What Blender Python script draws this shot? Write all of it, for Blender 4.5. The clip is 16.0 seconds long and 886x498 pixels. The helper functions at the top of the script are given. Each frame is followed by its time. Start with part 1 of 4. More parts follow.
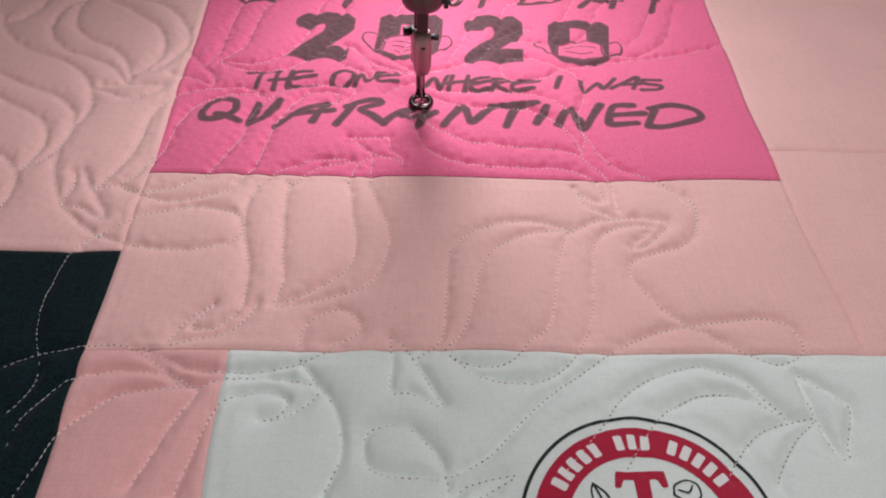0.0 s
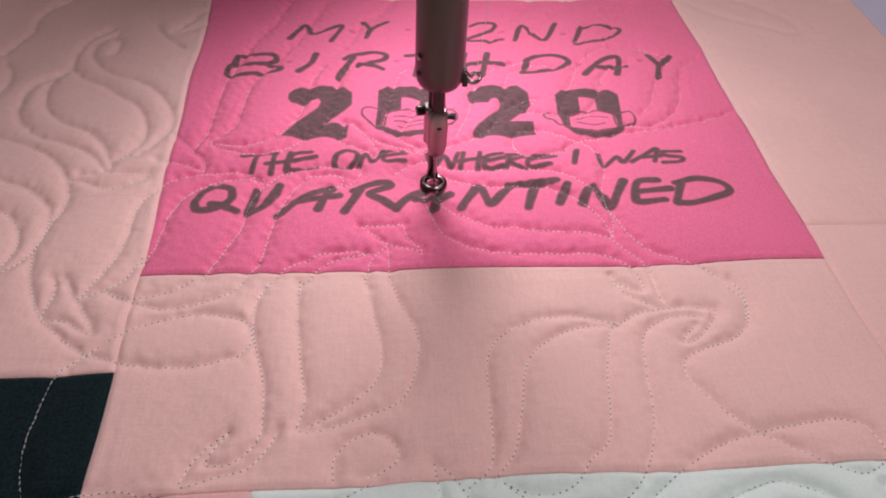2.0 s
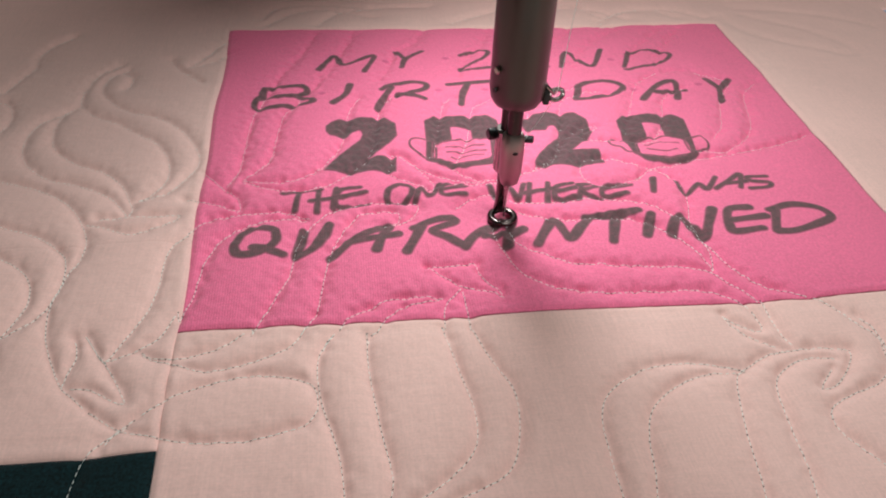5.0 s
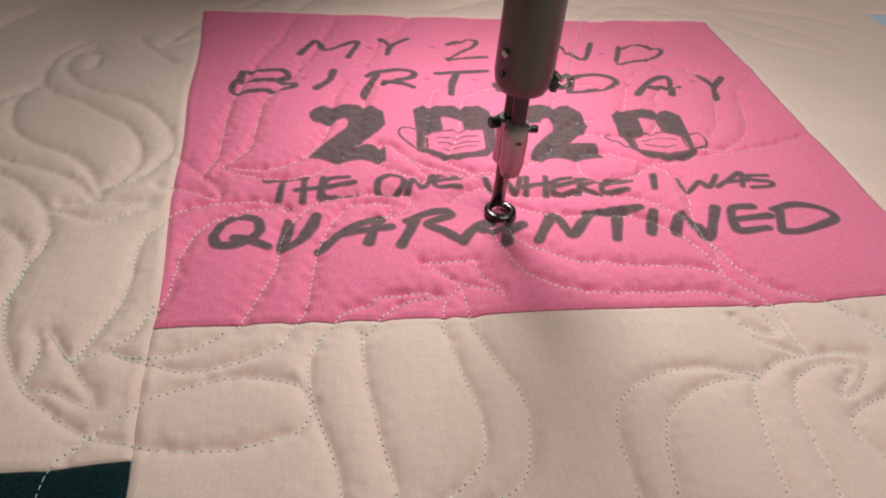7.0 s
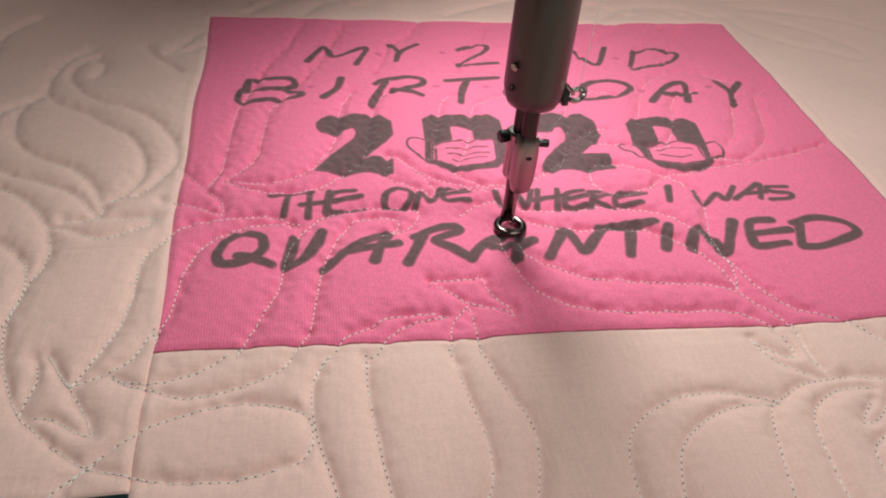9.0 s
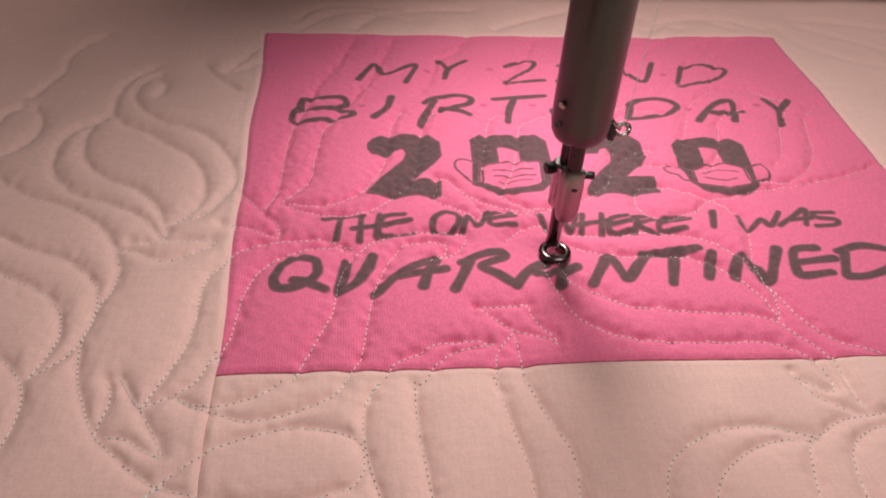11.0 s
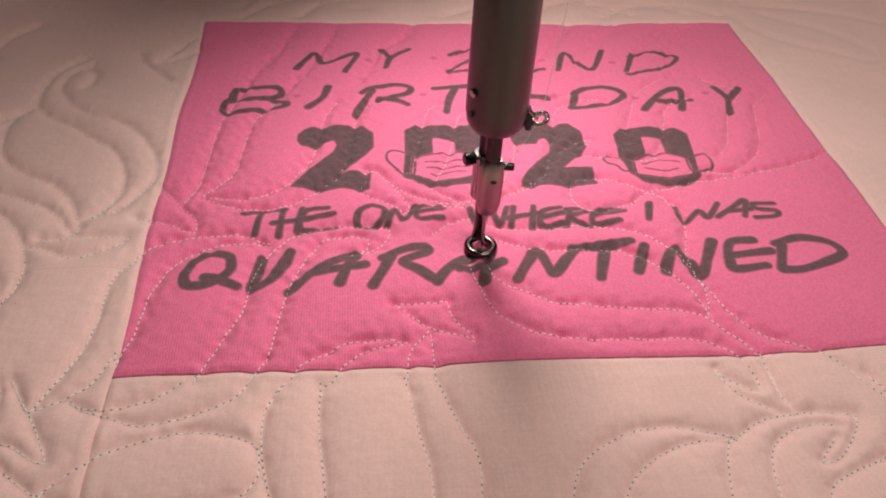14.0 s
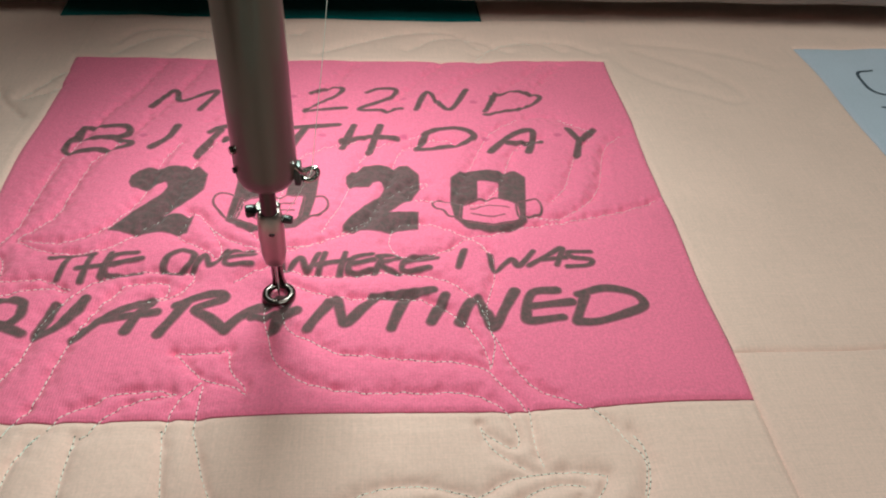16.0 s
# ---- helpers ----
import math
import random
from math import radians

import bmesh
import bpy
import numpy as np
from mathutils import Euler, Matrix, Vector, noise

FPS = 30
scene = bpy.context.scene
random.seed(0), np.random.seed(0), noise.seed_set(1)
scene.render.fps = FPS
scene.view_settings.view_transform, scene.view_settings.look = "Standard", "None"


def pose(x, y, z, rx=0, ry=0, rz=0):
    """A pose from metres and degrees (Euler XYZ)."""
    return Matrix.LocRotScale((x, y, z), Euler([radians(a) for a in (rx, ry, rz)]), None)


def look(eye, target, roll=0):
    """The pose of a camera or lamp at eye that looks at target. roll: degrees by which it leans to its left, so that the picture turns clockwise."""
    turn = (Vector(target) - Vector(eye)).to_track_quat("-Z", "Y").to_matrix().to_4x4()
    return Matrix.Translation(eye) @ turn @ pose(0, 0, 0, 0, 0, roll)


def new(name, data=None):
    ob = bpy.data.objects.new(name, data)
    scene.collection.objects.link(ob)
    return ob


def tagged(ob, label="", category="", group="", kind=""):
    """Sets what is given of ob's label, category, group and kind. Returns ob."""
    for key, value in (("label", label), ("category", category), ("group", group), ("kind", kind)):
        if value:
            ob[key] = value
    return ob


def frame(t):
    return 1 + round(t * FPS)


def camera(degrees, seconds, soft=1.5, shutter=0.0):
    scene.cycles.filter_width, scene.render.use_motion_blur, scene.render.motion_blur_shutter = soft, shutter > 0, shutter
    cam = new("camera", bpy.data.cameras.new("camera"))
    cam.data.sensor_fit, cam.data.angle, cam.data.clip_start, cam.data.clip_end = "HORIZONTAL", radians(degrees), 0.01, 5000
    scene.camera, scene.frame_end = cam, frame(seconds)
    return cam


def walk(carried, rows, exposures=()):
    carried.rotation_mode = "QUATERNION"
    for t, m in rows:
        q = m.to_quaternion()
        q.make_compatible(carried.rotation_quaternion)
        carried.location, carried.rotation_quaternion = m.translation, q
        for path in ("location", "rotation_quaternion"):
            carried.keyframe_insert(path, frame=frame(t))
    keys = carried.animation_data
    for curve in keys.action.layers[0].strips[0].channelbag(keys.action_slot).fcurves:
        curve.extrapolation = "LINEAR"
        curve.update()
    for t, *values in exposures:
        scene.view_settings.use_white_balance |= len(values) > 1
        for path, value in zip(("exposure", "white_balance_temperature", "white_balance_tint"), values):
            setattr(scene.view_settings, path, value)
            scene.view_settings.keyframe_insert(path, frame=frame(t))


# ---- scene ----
cam = camera(60.2, 16.0, soft=2.05)
PATH = [
    (0, (0.152, -0.32, 0.279), (0.201, 1.057, -1.171), 2.1),
    (0.5, (0.142, -0.31, 0.286), (0.215, 1.084, -1.146), 2.2),
    (1, (0.141, -0.302, 0.284), (0.242, 1.117, -1.121), 2.6),
    (1.5, (0.12, -0.285, 0.281), (0.254, 1.152, -1.104), 2.4),
    (2, (0.116, -0.273, 0.27), (0.289, 1.179, -1.094), 3.3),
    (2.5, (0.132, -0.259, 0.263), (0.283, 1.223, -1.072), 3.9),
    (3, (0.136, -0.255, 0.259), (0.225, 1.266, -1.037), 2.7),
    (3.5, (0.121, -0.249, 0.251), (0.216, 1.292, -1.02), 0.9),
    (6, (0.062, -0.225, 0.218), (0.378, 1.306, -1.029), 5.4),
    (6.5, (0.061, -0.22, 0.214), (0.395, 1.308, -1.032), 5.9),
    (7, (0.059, -0.216, 0.211), (0.405, 1.31, -1.034), 6.3),
    (7.5, (0.058, -0.216, 0.212), (0.403, 1.31, -1.034), 6.5),
    (8, (0.061, -0.213, 0.212), (0.403, 1.317, -1.03), 6.2),
    (10.5, (0.064, -0.195, 0.227), (0.292, 1.312, -1.068), 4.2),
    (11, (0.06, -0.2, 0.235), (0.26, 1.309, -1.062), 3.8),
    (11.5, (0.059, -0.207, 0.239), (0.241, 1.303, -1.06), 3.6),
    (12, (0.057, -0.206, 0.235), (0.237, 1.297, -1.072), 3.6),
    (12.5, (0.061, -0.203, 0.234), (0.241, 1.294, -1.08), 3.6),
    (13, (0.068, -0.2, 0.231), (0.258, 1.295, -1.085), 3.7),
    (13.5, (0.079, -0.197, 0.231), (0.272, 1.295, -1.086), 3.6),
    (14, (0.096, -0.193, 0.23), (0.3, 1.3, -1.084), 3.6),
    (14.5, (0.119, -0.187, 0.229), (0.327, 1.302, -1.09), 3.6),
    (15, (0.15, -0.182, 0.228), (0.367, 1.308, -1.088), 3.9),
    (15.5, (0.178, -0.184, 0.237), (0.395, 1.322, -1.06), 4.3),
    (16, (0.192, -0.191, 0.25), (0.377, 1.32, -1.047), 3.8),
]
walk(cam, [(t, look(e, a, r)) for t, e, a, r in PATH],
     exposures=[(0, 0.01, 6050, 17), (3.7, 0.09, 6050, 16), (6, 0.13, 5500, -25), (8, 0.12, 5500, -25),
                (10.5, 0.02, 6350, 5), (13, -0.01, 6400, 4), (14.5, -0.04, 6200, -4), (15, 0.0, 5950, -16), (16, 0.13, 5520, -31)])

# ---- light ----
world = bpy.data.worlds.new("room_air")
scene.world = world
world.use_nodes = True
world.node_tree.nodes["Background"].inputs[0].default_value = (0.9, 0.85, 0.8, 1)
world.node_tree.nodes["Background"].inputs[1].default_value = 0.05


def area_lamp(name, place, target, size, power, color, shape="DISK", size_y=None, spread=math.pi):
    d = bpy.data.lights.new(name, "AREA")
    d.shape, d.size, d.energy, d.color = shape, size, power, color
    if size_y:
        d.size_y = size_y
    d.spread = spread
    ob = new(name, d)
    ob.matrix_world = look(place, target)
    return ob


# the lamp under the sewing arm, behind the needle, and the lamp of the room's ceiling
area_lamp("sewing_lamp", (0.150, 0.205, 0.20), (0.190, 0.03, 0.0), 0.075, 0.58, (1.0, 0.93, 0.88), "RECTANGLE", 0.03, radians(172))
area_lamp("ceiling_lamp", (0.68, -0.42, 1.76), (0.38, 0.0, 0.0), 1.2, 23.5, (1.0, 0.91, 0.84), "RECTANGLE", 0.6)


# ---- materials ----
def material(name):
    m = bpy.data.materials.new(name)
    m.use_nodes = True
    n = m.node_tree.nodes
    return m, n, m.node_tree.links, n["Principled BSDF"]


def node(n, kind, **values):
    x = n.new(kind)
    for k, v in values.items():
        x.inputs[k.replace("_", " ")].default_value = v
    return x


def cloth(name, color, vary=0.06, rough=0.9, weave=5200.0, rib=False, bump=0.16, fuzz=0.25, fleck=0.025, slub=0.035, under=None):
    """Woven or knitted cotton: broad fading, small flecks and a fine thread relief."""
    m, n, l, b = material(name)
    co = node(n, "ShaderNodeTexCoord")
    broad = node(n, "ShaderNodeTexNoise", Scale=22.0, Detail=4.0)
    fine = node(n, "ShaderNodeTexNoise", Scale=900.0, Detail=2.0)
    l.new(co.outputs["Object"], broad.inputs["Vector"])
    l.new(co.outputs["Object"], fine.inputs["Vector"])
    hsv = node(n, "ShaderNodeHueSaturation", Color=(*color, 1))
    r1 = n.new("ShaderNodeMapRange")
    r1.inputs["To Min"].default_value, r1.inputs["To Max"].default_value = 1 - vary, 1 + vary
    r2 = n.new("ShaderNodeMapRange")
    r2.inputs["From Min"].default_value, r2.inputs["From Max"].default_value = 0.3, 0.7
    r2.inputs["To Min"].default_value, r2.inputs["To Max"].default_value = 1 - 2 * fleck, 1 + 2 * fleck
    mul = n.new("ShaderNodeMath")
    mul.operation = "MULTIPLY"
    l.new(broad.outputs["Fac"], r1.inputs["Value"])
    l.new(fine.outputs["Fac"], r2.inputs["Value"])
    l.new(r1.outputs[0], mul.inputs[0])
    l.new(r2.outputs[0], mul.inputs[1])
    last = mul
    for sx, sy in ((45.0, 1700.0), (1700.0, 45.0)):            # slubs along both threads
        mp = node(n, "ShaderNodeMapping", Scale=(sx, sy, 45.0))
        ns = node(n, "ShaderNodeTexNoise", Scale=1.0, Detail=2.0)
        rs = n.new("ShaderNodeMapRange")
        rs.inputs["From Min"].default_value, rs.inputs["From Max"].default_value = 0.3, 0.7
        rs.inputs["To Min"].default_value, rs.inputs["To Max"].default_value = 1 - (0.4 if rib else 1) * slub, 1 + (0.4 if rib else 1) * slub
        nxt = n.new("ShaderNodeMath")
        nxt.operation = "MULTIPLY"
        l.new(co.outputs["Object"], mp.inputs["Vector"])
        l.new(mp.outputs[0], ns.inputs["Vector"])
        l.new(ns.outputs["Fac"], rs.inputs["Value"])
        l.new(last.outputs[0], nxt.inputs[0])
        l.new(rs.outputs[0], nxt.inputs[1])
        last = nxt
    l.new(last.outputs[0], hsv.inputs["Value"])
    l.new(hsv.outputs[0], b.inputs["Base Color"])
    if under:                                  # a print that thins out at its rim and along the wales
        at = n.new("ShaderNodeAttribute")
        at.attribute_name = "cover"
        worn = node(n, "ShaderNodeTexNoise", Scale=420.0, Detail=3.0)
        l.new(co.outputs["Object"], worn.inputs["Vector"])
        rc = n.new("ShaderNodeMapRange")
        rc.inputs["From Min"].default_value, rc.inputs["From Max"].default_value = 0.3, 0.7
        rc.inputs["To Min"].default_value, rc.inputs["To Max"].default_value = 0.90, 1.0
        cov = n.new("ShaderNodeMath")
        cov.operation = "MULTIPLY"
        blend = n.new("ShaderNodeMix")
        blend.data_type = "RGBA"
        blend.inputs["A"].default_value = (*under, 1)
        l.new(worn.outputs["Fac"], rc.inputs["Value"])
        l.new(rc.outputs[0], cov.inputs[0])
        l.new(at.outputs["Fac"], cov.inputs[1])
        l.new(cov.outputs[0], blend.inputs["Factor"])
        blend.inputs["B"].default_value = (*color, 1)
        l.new(blend.outputs["Result"], hsv.inputs["Color"])
    b.inputs["Roughness"].default_value = rough
    b.inputs["Specular IOR Level"].default_value = 0.15
    b.inputs["Sheen Weight"].default_value = fuzz
    b.inputs["Sheen Roughness"].default_value = 0.6
    # threads
    wx = n.new("ShaderNodeTexWave")
    wx.inputs["Scale"].default_value = weave / 6.283
    wx.inputs["Distortion"].default_value = 1.2
    wx.inputs["Detail"].default_value = 1.0
    wx.bands_direction = "X"
    if rib:                                    # knitted wales, about a millimetre apart
        wx.inputs["Scale"].default_value, wx.inputs["Distortion"].default_value, wx.inputs["Detail Scale"].default_value = 285.0, 2.5, 2.0
        rw = n.new("ShaderNodeMapRange")
        rw.inputs["To Min"].default_value, rw.inputs["To Max"].default_value = 0.98, 1.02
        tone = n.new("ShaderNodeMath")
        tone.operation = "MULTIPLY"
        l.new(wx.outputs["Fac"], rw.inputs["Value"])
        l.new(last.outputs[0], tone.inputs[0])
        l.new(rw.outputs[0], tone.inputs[1])
        l.new(tone.outputs[0], hsv.inputs["Value"])
    wy = n.new("ShaderNodeTexWave")
    wy.inputs["Scale"].default_value = weave / 6.283 * (0.55 if rib else 1.0)
    wy.inputs["Distortion"].default_value = 1.5
    wy.bands_direction = "Y"
    l.new(co.outputs["Object"], wx.inputs["Vector"])
    l.new(co.outputs["Object"], wy.inputs["Vector"])
    mix = n.new("ShaderNodeMath")
    mix.operation = "MULTIPLY_ADD"
    mix.inputs[1].default_value = 0.35 if rib else 1.0
    l.new(wy.outputs["Fac"], mix.inputs[0])
    l.new(wx.outputs["Fac"], mix.inputs[2])
    bp = node(n, "ShaderNodeBump", Strength=bump, Distance=0.0002)
    l.new(mix.outputs[0], bp.inputs["Height"])
    bp2 = node(n, "ShaderNodeBump", Strength=0.5, Distance=0.0008)
    n3 = node(n, "ShaderNodeTexNoise", Scale=140.0, Detail=3.0)
    l.new(co.outputs["Object"], n3.inputs["Vector"])
    l.new(n3.outputs["Fac"], bp2.inputs["Height"])
    l.new(bp2.outputs[0], bp.inputs["Normal"])
    l.new(bp.outputs[0], b.inputs["Normal"])
    return m


def plain(name, color, rough=0.5, metal=0.0, vary=0.08, scale=60.0, coat=0.0, bump=0.0):
    m, n, l, b = material(name)
    co = node(n, "ShaderNodeTexCoord")
    nz = node(n, "ShaderNodeTexNoise", Scale=scale, Detail=5.0)
    l.new(co.outputs["Object"], nz.inputs["Vector"])
    hsv = node(n, "ShaderNodeHueSaturation", Color=(*color, 1))
    r = n.new("ShaderNodeMapRange")
    r.inputs["To Min"].default_value, r.inputs["To Max"].default_value = 1 - vary, 1 + vary
    l.new(nz.outputs["Fac"], r.inputs["Value"])
    l.new(r.outputs[0], hsv.inputs["Value"])
    l.new(hsv.outputs[0], b.inputs["Base Color"])
    rr = n.new("ShaderNodeMapRange")
    rr.inputs["To Min"].default_value, rr.inputs["To Max"].default_value = rough * 0.75, min(1, rough * 1.25)
    l.new(nz.outputs["Fac"], rr.inputs["Value"])
    l.new(rr.outputs[0], b.inputs["Roughness"])
    b.inputs["Metallic"].default_value = metal
    b.inputs["Coat Weight"].default_value = coat
    if bump:
        bp = node(n, "ShaderNodeBump", Strength=bump, Distance=0.0005)
        l.new(nz.outputs["Fac"], bp.inputs["Height"])
        l.new(bp.outputs[0], b.inputs["Normal"])
    return m


PEACH = cloth("peach_cotton", (0.84, 0.525, 0.485))
# the peach cotton again, the near corner's shade and pink cast in its colour
SHADED_PEACH = cloth("shaded_peach_cotton", (0.80, 0.45, 0.43))
PINK = cloth("pink_jersey", (0.82, 0.165, 0.313), rib=True, weave=5200.0, bump=0.42, fuzz=0.15, fleck=0.05, slub=0.045)
TEAL = cloth("dark_teal_jersey", (0.0035, 0.0135, 0.0165), vary=0.3, rib=True, fuzz=0.03, fleck=0.3, slub=0.5)
BACK_TEAL = cloth("teal_jersey", (0.012, 0.11, 0.115), vary=0.2, rib=True, fuzz=0.05, fleck=0.1)
WHITE = cloth("white_jersey", (0.74, 0.84, 0.79), vary=0.05, fleck=0.02, slub=0.015)
SEAM_SHADE = cloth("seam_shade_rose", (0.30, 0.045, 0.075), rib=True)
BLUE = cloth("pale_blue_jersey", (0.56, 0.53, 0.68), rib=True)
BACKING = cloth("grey_backing_cotton", (0.30, 0.27, 0.26))
INK = cloth("grey_brown_print", (0.098, 0.059, 0.062), rib=True, weave=5200.0, bump=0.42, fuzz=0.15, fleck=0.05, slub=0.045, under=(0.82, 0.165, 0.313))
DOT_INK = cloth("faded_rose_print", (0.60, 0.10, 0.23), rib=True, weave=5200.0, bump=0.42, fuzz=0.15, fleck=0.05, slub=0.045, under=(0.82, 0.165, 0.313))
RED_INK = cloth("crimson_print", (0.42, 0.012, 0.045), rib=True)
GREEN_INK = cloth("black_green_print", (0.012, 0.022, 0.018), rib=True)
PALE_INK = cloth("white_print", (0.80, 0.80, 0.78), rib=True)
NAVY_INK = cloth("navy_print", (0.03, 0.035, 0.07), rib=True)
THREAD = plain("pale_thread", (0.86, 0.83, 0.80), rough=0.75, vary=0.15, scale=700.0)
# near-black colour stands for the shade inside needle pricks and stitch gaps
HOLE_SHADE = plain("prick_shade_dark", (0.085, 0.070, 0.065), rough=0.95)
ENAMEL = plain("taupe_enamel", (0.072, 0.051, 0.039), rough=0.38, vary=0.05, scale=30.0, coat=0.3)
STEEL = plain("dark_blued_steel", (0.06, 0.045, 0.045), rough=0.3, metal=0.9, scale=200.0)
CHROME = plain("polished_chrome", (0.40, 0.34, 0.33), rough=0.2, metal=1.0, scale=150.0)
SATIN = plain("satin_chrome", (0.38, 0.30, 0.295), rough=0.34, metal=1.0, scale=220.0)
DARK_CHROME = plain("worn_dark_chrome", (0.13, 0.095, 0.095), rough=0.22, metal=1.0, scale=250.0)
BLACK = plain("black_screw", (0.012, 0.012, 0.013), rough=0.3, scale=300.0)
WALL = plain("painted_plaster", (0.55, 0.52, 0.48), rough=0.8, scale=4.0, bump=0.1)
FLOOR = plain("floor_vinyl", (0.25, 0.22, 0.19), rough=0.5, scale=6.0)
WOOD = plain("table_laminate", (0.45, 0.40, 0.34), rough=0.5, scale=15.0)


# ---- helpers ----
def thing(name, label, category, group="", kind="", place=(0, 0, 0)):
    ob = new(name)
    ob.location = place
    ob.empty_display_size = 0.02
    return tagged(ob, label, category, group, kind)


def mesh_object(name, verts, faces, mat, parent=None, label="", kind="", smooth=True):
    me = bpy.data.meshes.new(name)
    me.from_pydata(verts, [], faces)
    me.materials.append(mat)
    if smooth:
        me.polygons.foreach_set("use_smooth", [True] * len(me.polygons))
    me.update()
    ob = new(name, me)
    ob.parent = parent
    return tagged(ob, label, "", "", kind)


def part(name, bm, mat, parent, label="", smooth=True):
    me = bpy.data.meshes.new(name)
    bm.to_mesh(me)
    bm.free()
    me.materials.append(mat)
    if smooth:
        me.polygons.foreach_set("use_smooth", [True] * len(me.polygons))
        me.set_sharp_from_angle(angle=radians(40))
    ob = new(name, me)
    ob.parent = parent
    return tagged(ob, label)


def lathe(profile, m=None, seg=40, caps=True):
    """A turned solid round z from (radius, height) steps."""
    bm = bmesh.new()
    rings = []
    for r, z in profile:
        rings.append([bm.verts.new((r * math.cos(a), r * math.sin(a), z))
                      for a in (2 * math.pi * i / seg for i in range(seg))])
    for a, b in zip(rings, rings[1:]):
        for i in range(seg):
            j = (i + 1) % seg
            bm.faces.new((a[i], a[j], b[j], b[i]))
    if caps:
        bm.faces.new(rings[0][::-1])
        bm.faces.new(rings[-1])
    if m is not None:
        bm.transform(m)
    bmesh.ops.recalc_face_normals(bm, faces=bm.faces)
    return bm


def box(x0, x1, y0, y1, z0, z1, bevel=0.0, seg=2):
    bm = bmesh.new()
    bmesh.ops.create_cube(bm, size=1.0, matrix=Matrix.Translation(((x0 + x1) / 2, (y0 + y1) / 2, (z0 + z1) / 2))
                          @ Matrix.Diagonal((x1 - x0, y1 - y0, z1 - z0, 1)))
    if bevel:
        bmesh.ops.bevel(bm, geom=bm.edges[:], offset=bevel, segments=seg, affect="EDGES", profile=0.6)
    return bm


def tube(points, radius, seg=8):
    """A round wire along points."""
    bm = bmesh.new()
    pts = [Vector(p) for p in points]
    rings = []
    for i, p in enumerate(pts):
        d = (pts[min(i + 1, len(pts) - 1)] - pts[max(i - 1, 0)]).normalized()
        a = d.cross(Vector((0.31, 0.87, 0.38))).normalized()
        b = d.cross(a)
        rings.append([bm.verts.new(p + radius * (math.cos(t) * a + math.sin(t) * b))
                      for t in (2 * math.pi * k / seg for k in range(seg))])
    for a, b in zip(rings, rings[1:]):
        for i in range(seg):
            j = (i + 1) % seg
            bm.faces.new((a[i], a[j], b[j], b[i]))
    bm.faces.new(rings[0][::-1])
    bm.faces.new(rings[-1])
    bmesh.ops.recalc_face_normals(bm, faces=bm.faces)
    return bm


def spline(p, step=1.0):
    """A smooth curve through the points p (millimetres), as even steps."""
    p = np.asarray(p, float)
    q = np.vstack([2 * p[0] - p[1], p, 2 * p[-1] - p[-2]])
    out = []
    for i in range(1, len(q) - 2):
        k = max(3, int(np.hypot(*(q[i + 1] - q[i])) / 0.5))
        t = np.linspace(0, 1, k, endpoint=False)[:, None]
        out.append(0.5 * (2 * q[i] + (q[i + 1] - q[i - 1]) * t + (2 * q[i - 1] - 5 * q[i] + 4 * q[i + 1] - q[i + 2]) * t ** 2
                          + (3 * q[i] - q[i - 1] - 3 * q[i + 1] + q[i + 2]) * t ** 3))
    c = np.vstack(out + [p[-1:]])
    s = np.concatenate([[0], np.cumsum(np.hypot(*np.diff(c, axis=0).T))])
    g = np.arange(0, s[-1], step)
    return np.column_stack([np.interp(g, s, c[:, 0]), np.interp(g, s, c[:, 1])])


# ---- the room ----
def slab(name, x0, x1, y0, y1, z0, z1, mat):
    ob = part(name, box(x0, x1, y0, y1, z0, z1), mat, None, smooth=False)
    return tagged(ob, kind="structure")


slab("floor", -2.6, 3.0, -2.6, 2.9, -1.05, -0.95, FLOOR)
slab("ceiling", -2.6, 3.0, -2.6, 2.9, 1.80, 1.90, WALL)
slab("wall_west", -2.7, -2.6, -2.6, 2.9, -0.95, 1.80, WALL)
slab("wall_east", 3.0, 3.1, -2.6, 2.9, -0.95, 1.80, WALL)
slab("wall_south", -2.6, 3.0, -2.7, -2.6, -0.95, 1.80, WALL)
slab("wall_north", -2.6, 3.0, 2.9, 3.0, -0.95, 1.80, WALL)
slab("support_table", -0.75, 1.15, -0.60, 0.60, -0.95, -0.016, WOOD)

# ---- quilting lines, in millimetres ----
RUNS, FOLDS = [], []


def run(*v):
    RUNS.append(list(zip(v[::2], v[1::2])))


def fold(*v):
    FOLDS.append(list(zip(v[::2], v[1::2])))


# on the cotton round the pink block
run(-140, 162, -136, 152, -123, 134, -107, 121, -96, 116, -85, 111, -72, 102, -62, 91, -54, 76, -50, 64, -50, 52, -53, 42, -54, 31, -55, 22, -54, 12, -51, 0, -45, -14, -39, -25, -34, -30, -26, -38)
run(-26, -38, -14, -47, -5, -50, 3, -53, 12, -55, 22, -56, 34, -56, 43, -54, 53, -51, 57, -46, 58, -42, 57, -34, 53, -30, 45, -27, 34, -25, 24, -26, 13, -29, 4, -33, -4, -39, -9, -43)
run(-9, -43, -14, -48, -18, -56)
run(-112, 71, -96, 61, -82, 53, -72, 44, -67, 35, -65, 25, -66, 16, -69, 7, -72, 1)
run(-120, 96, -110, 90, -95, 81, -80, 74, -70, 68, -60, 58, -56, 51, -54, 38, -55, 25, -59, 14, -66, 7, -72, 2)
run(-93, 18, -83, 13, -77, 7, -72, 0, -69, -10, -69, -22, -71, -31, -75, -37)
run(-84, -10, -80, -14, -76, -21, -77, -28)
run(-54, 79, -45, 76, -33, 70, -27, 71, -16, 77, -10, 83, -23, 84, -33, 84, -51, 82)
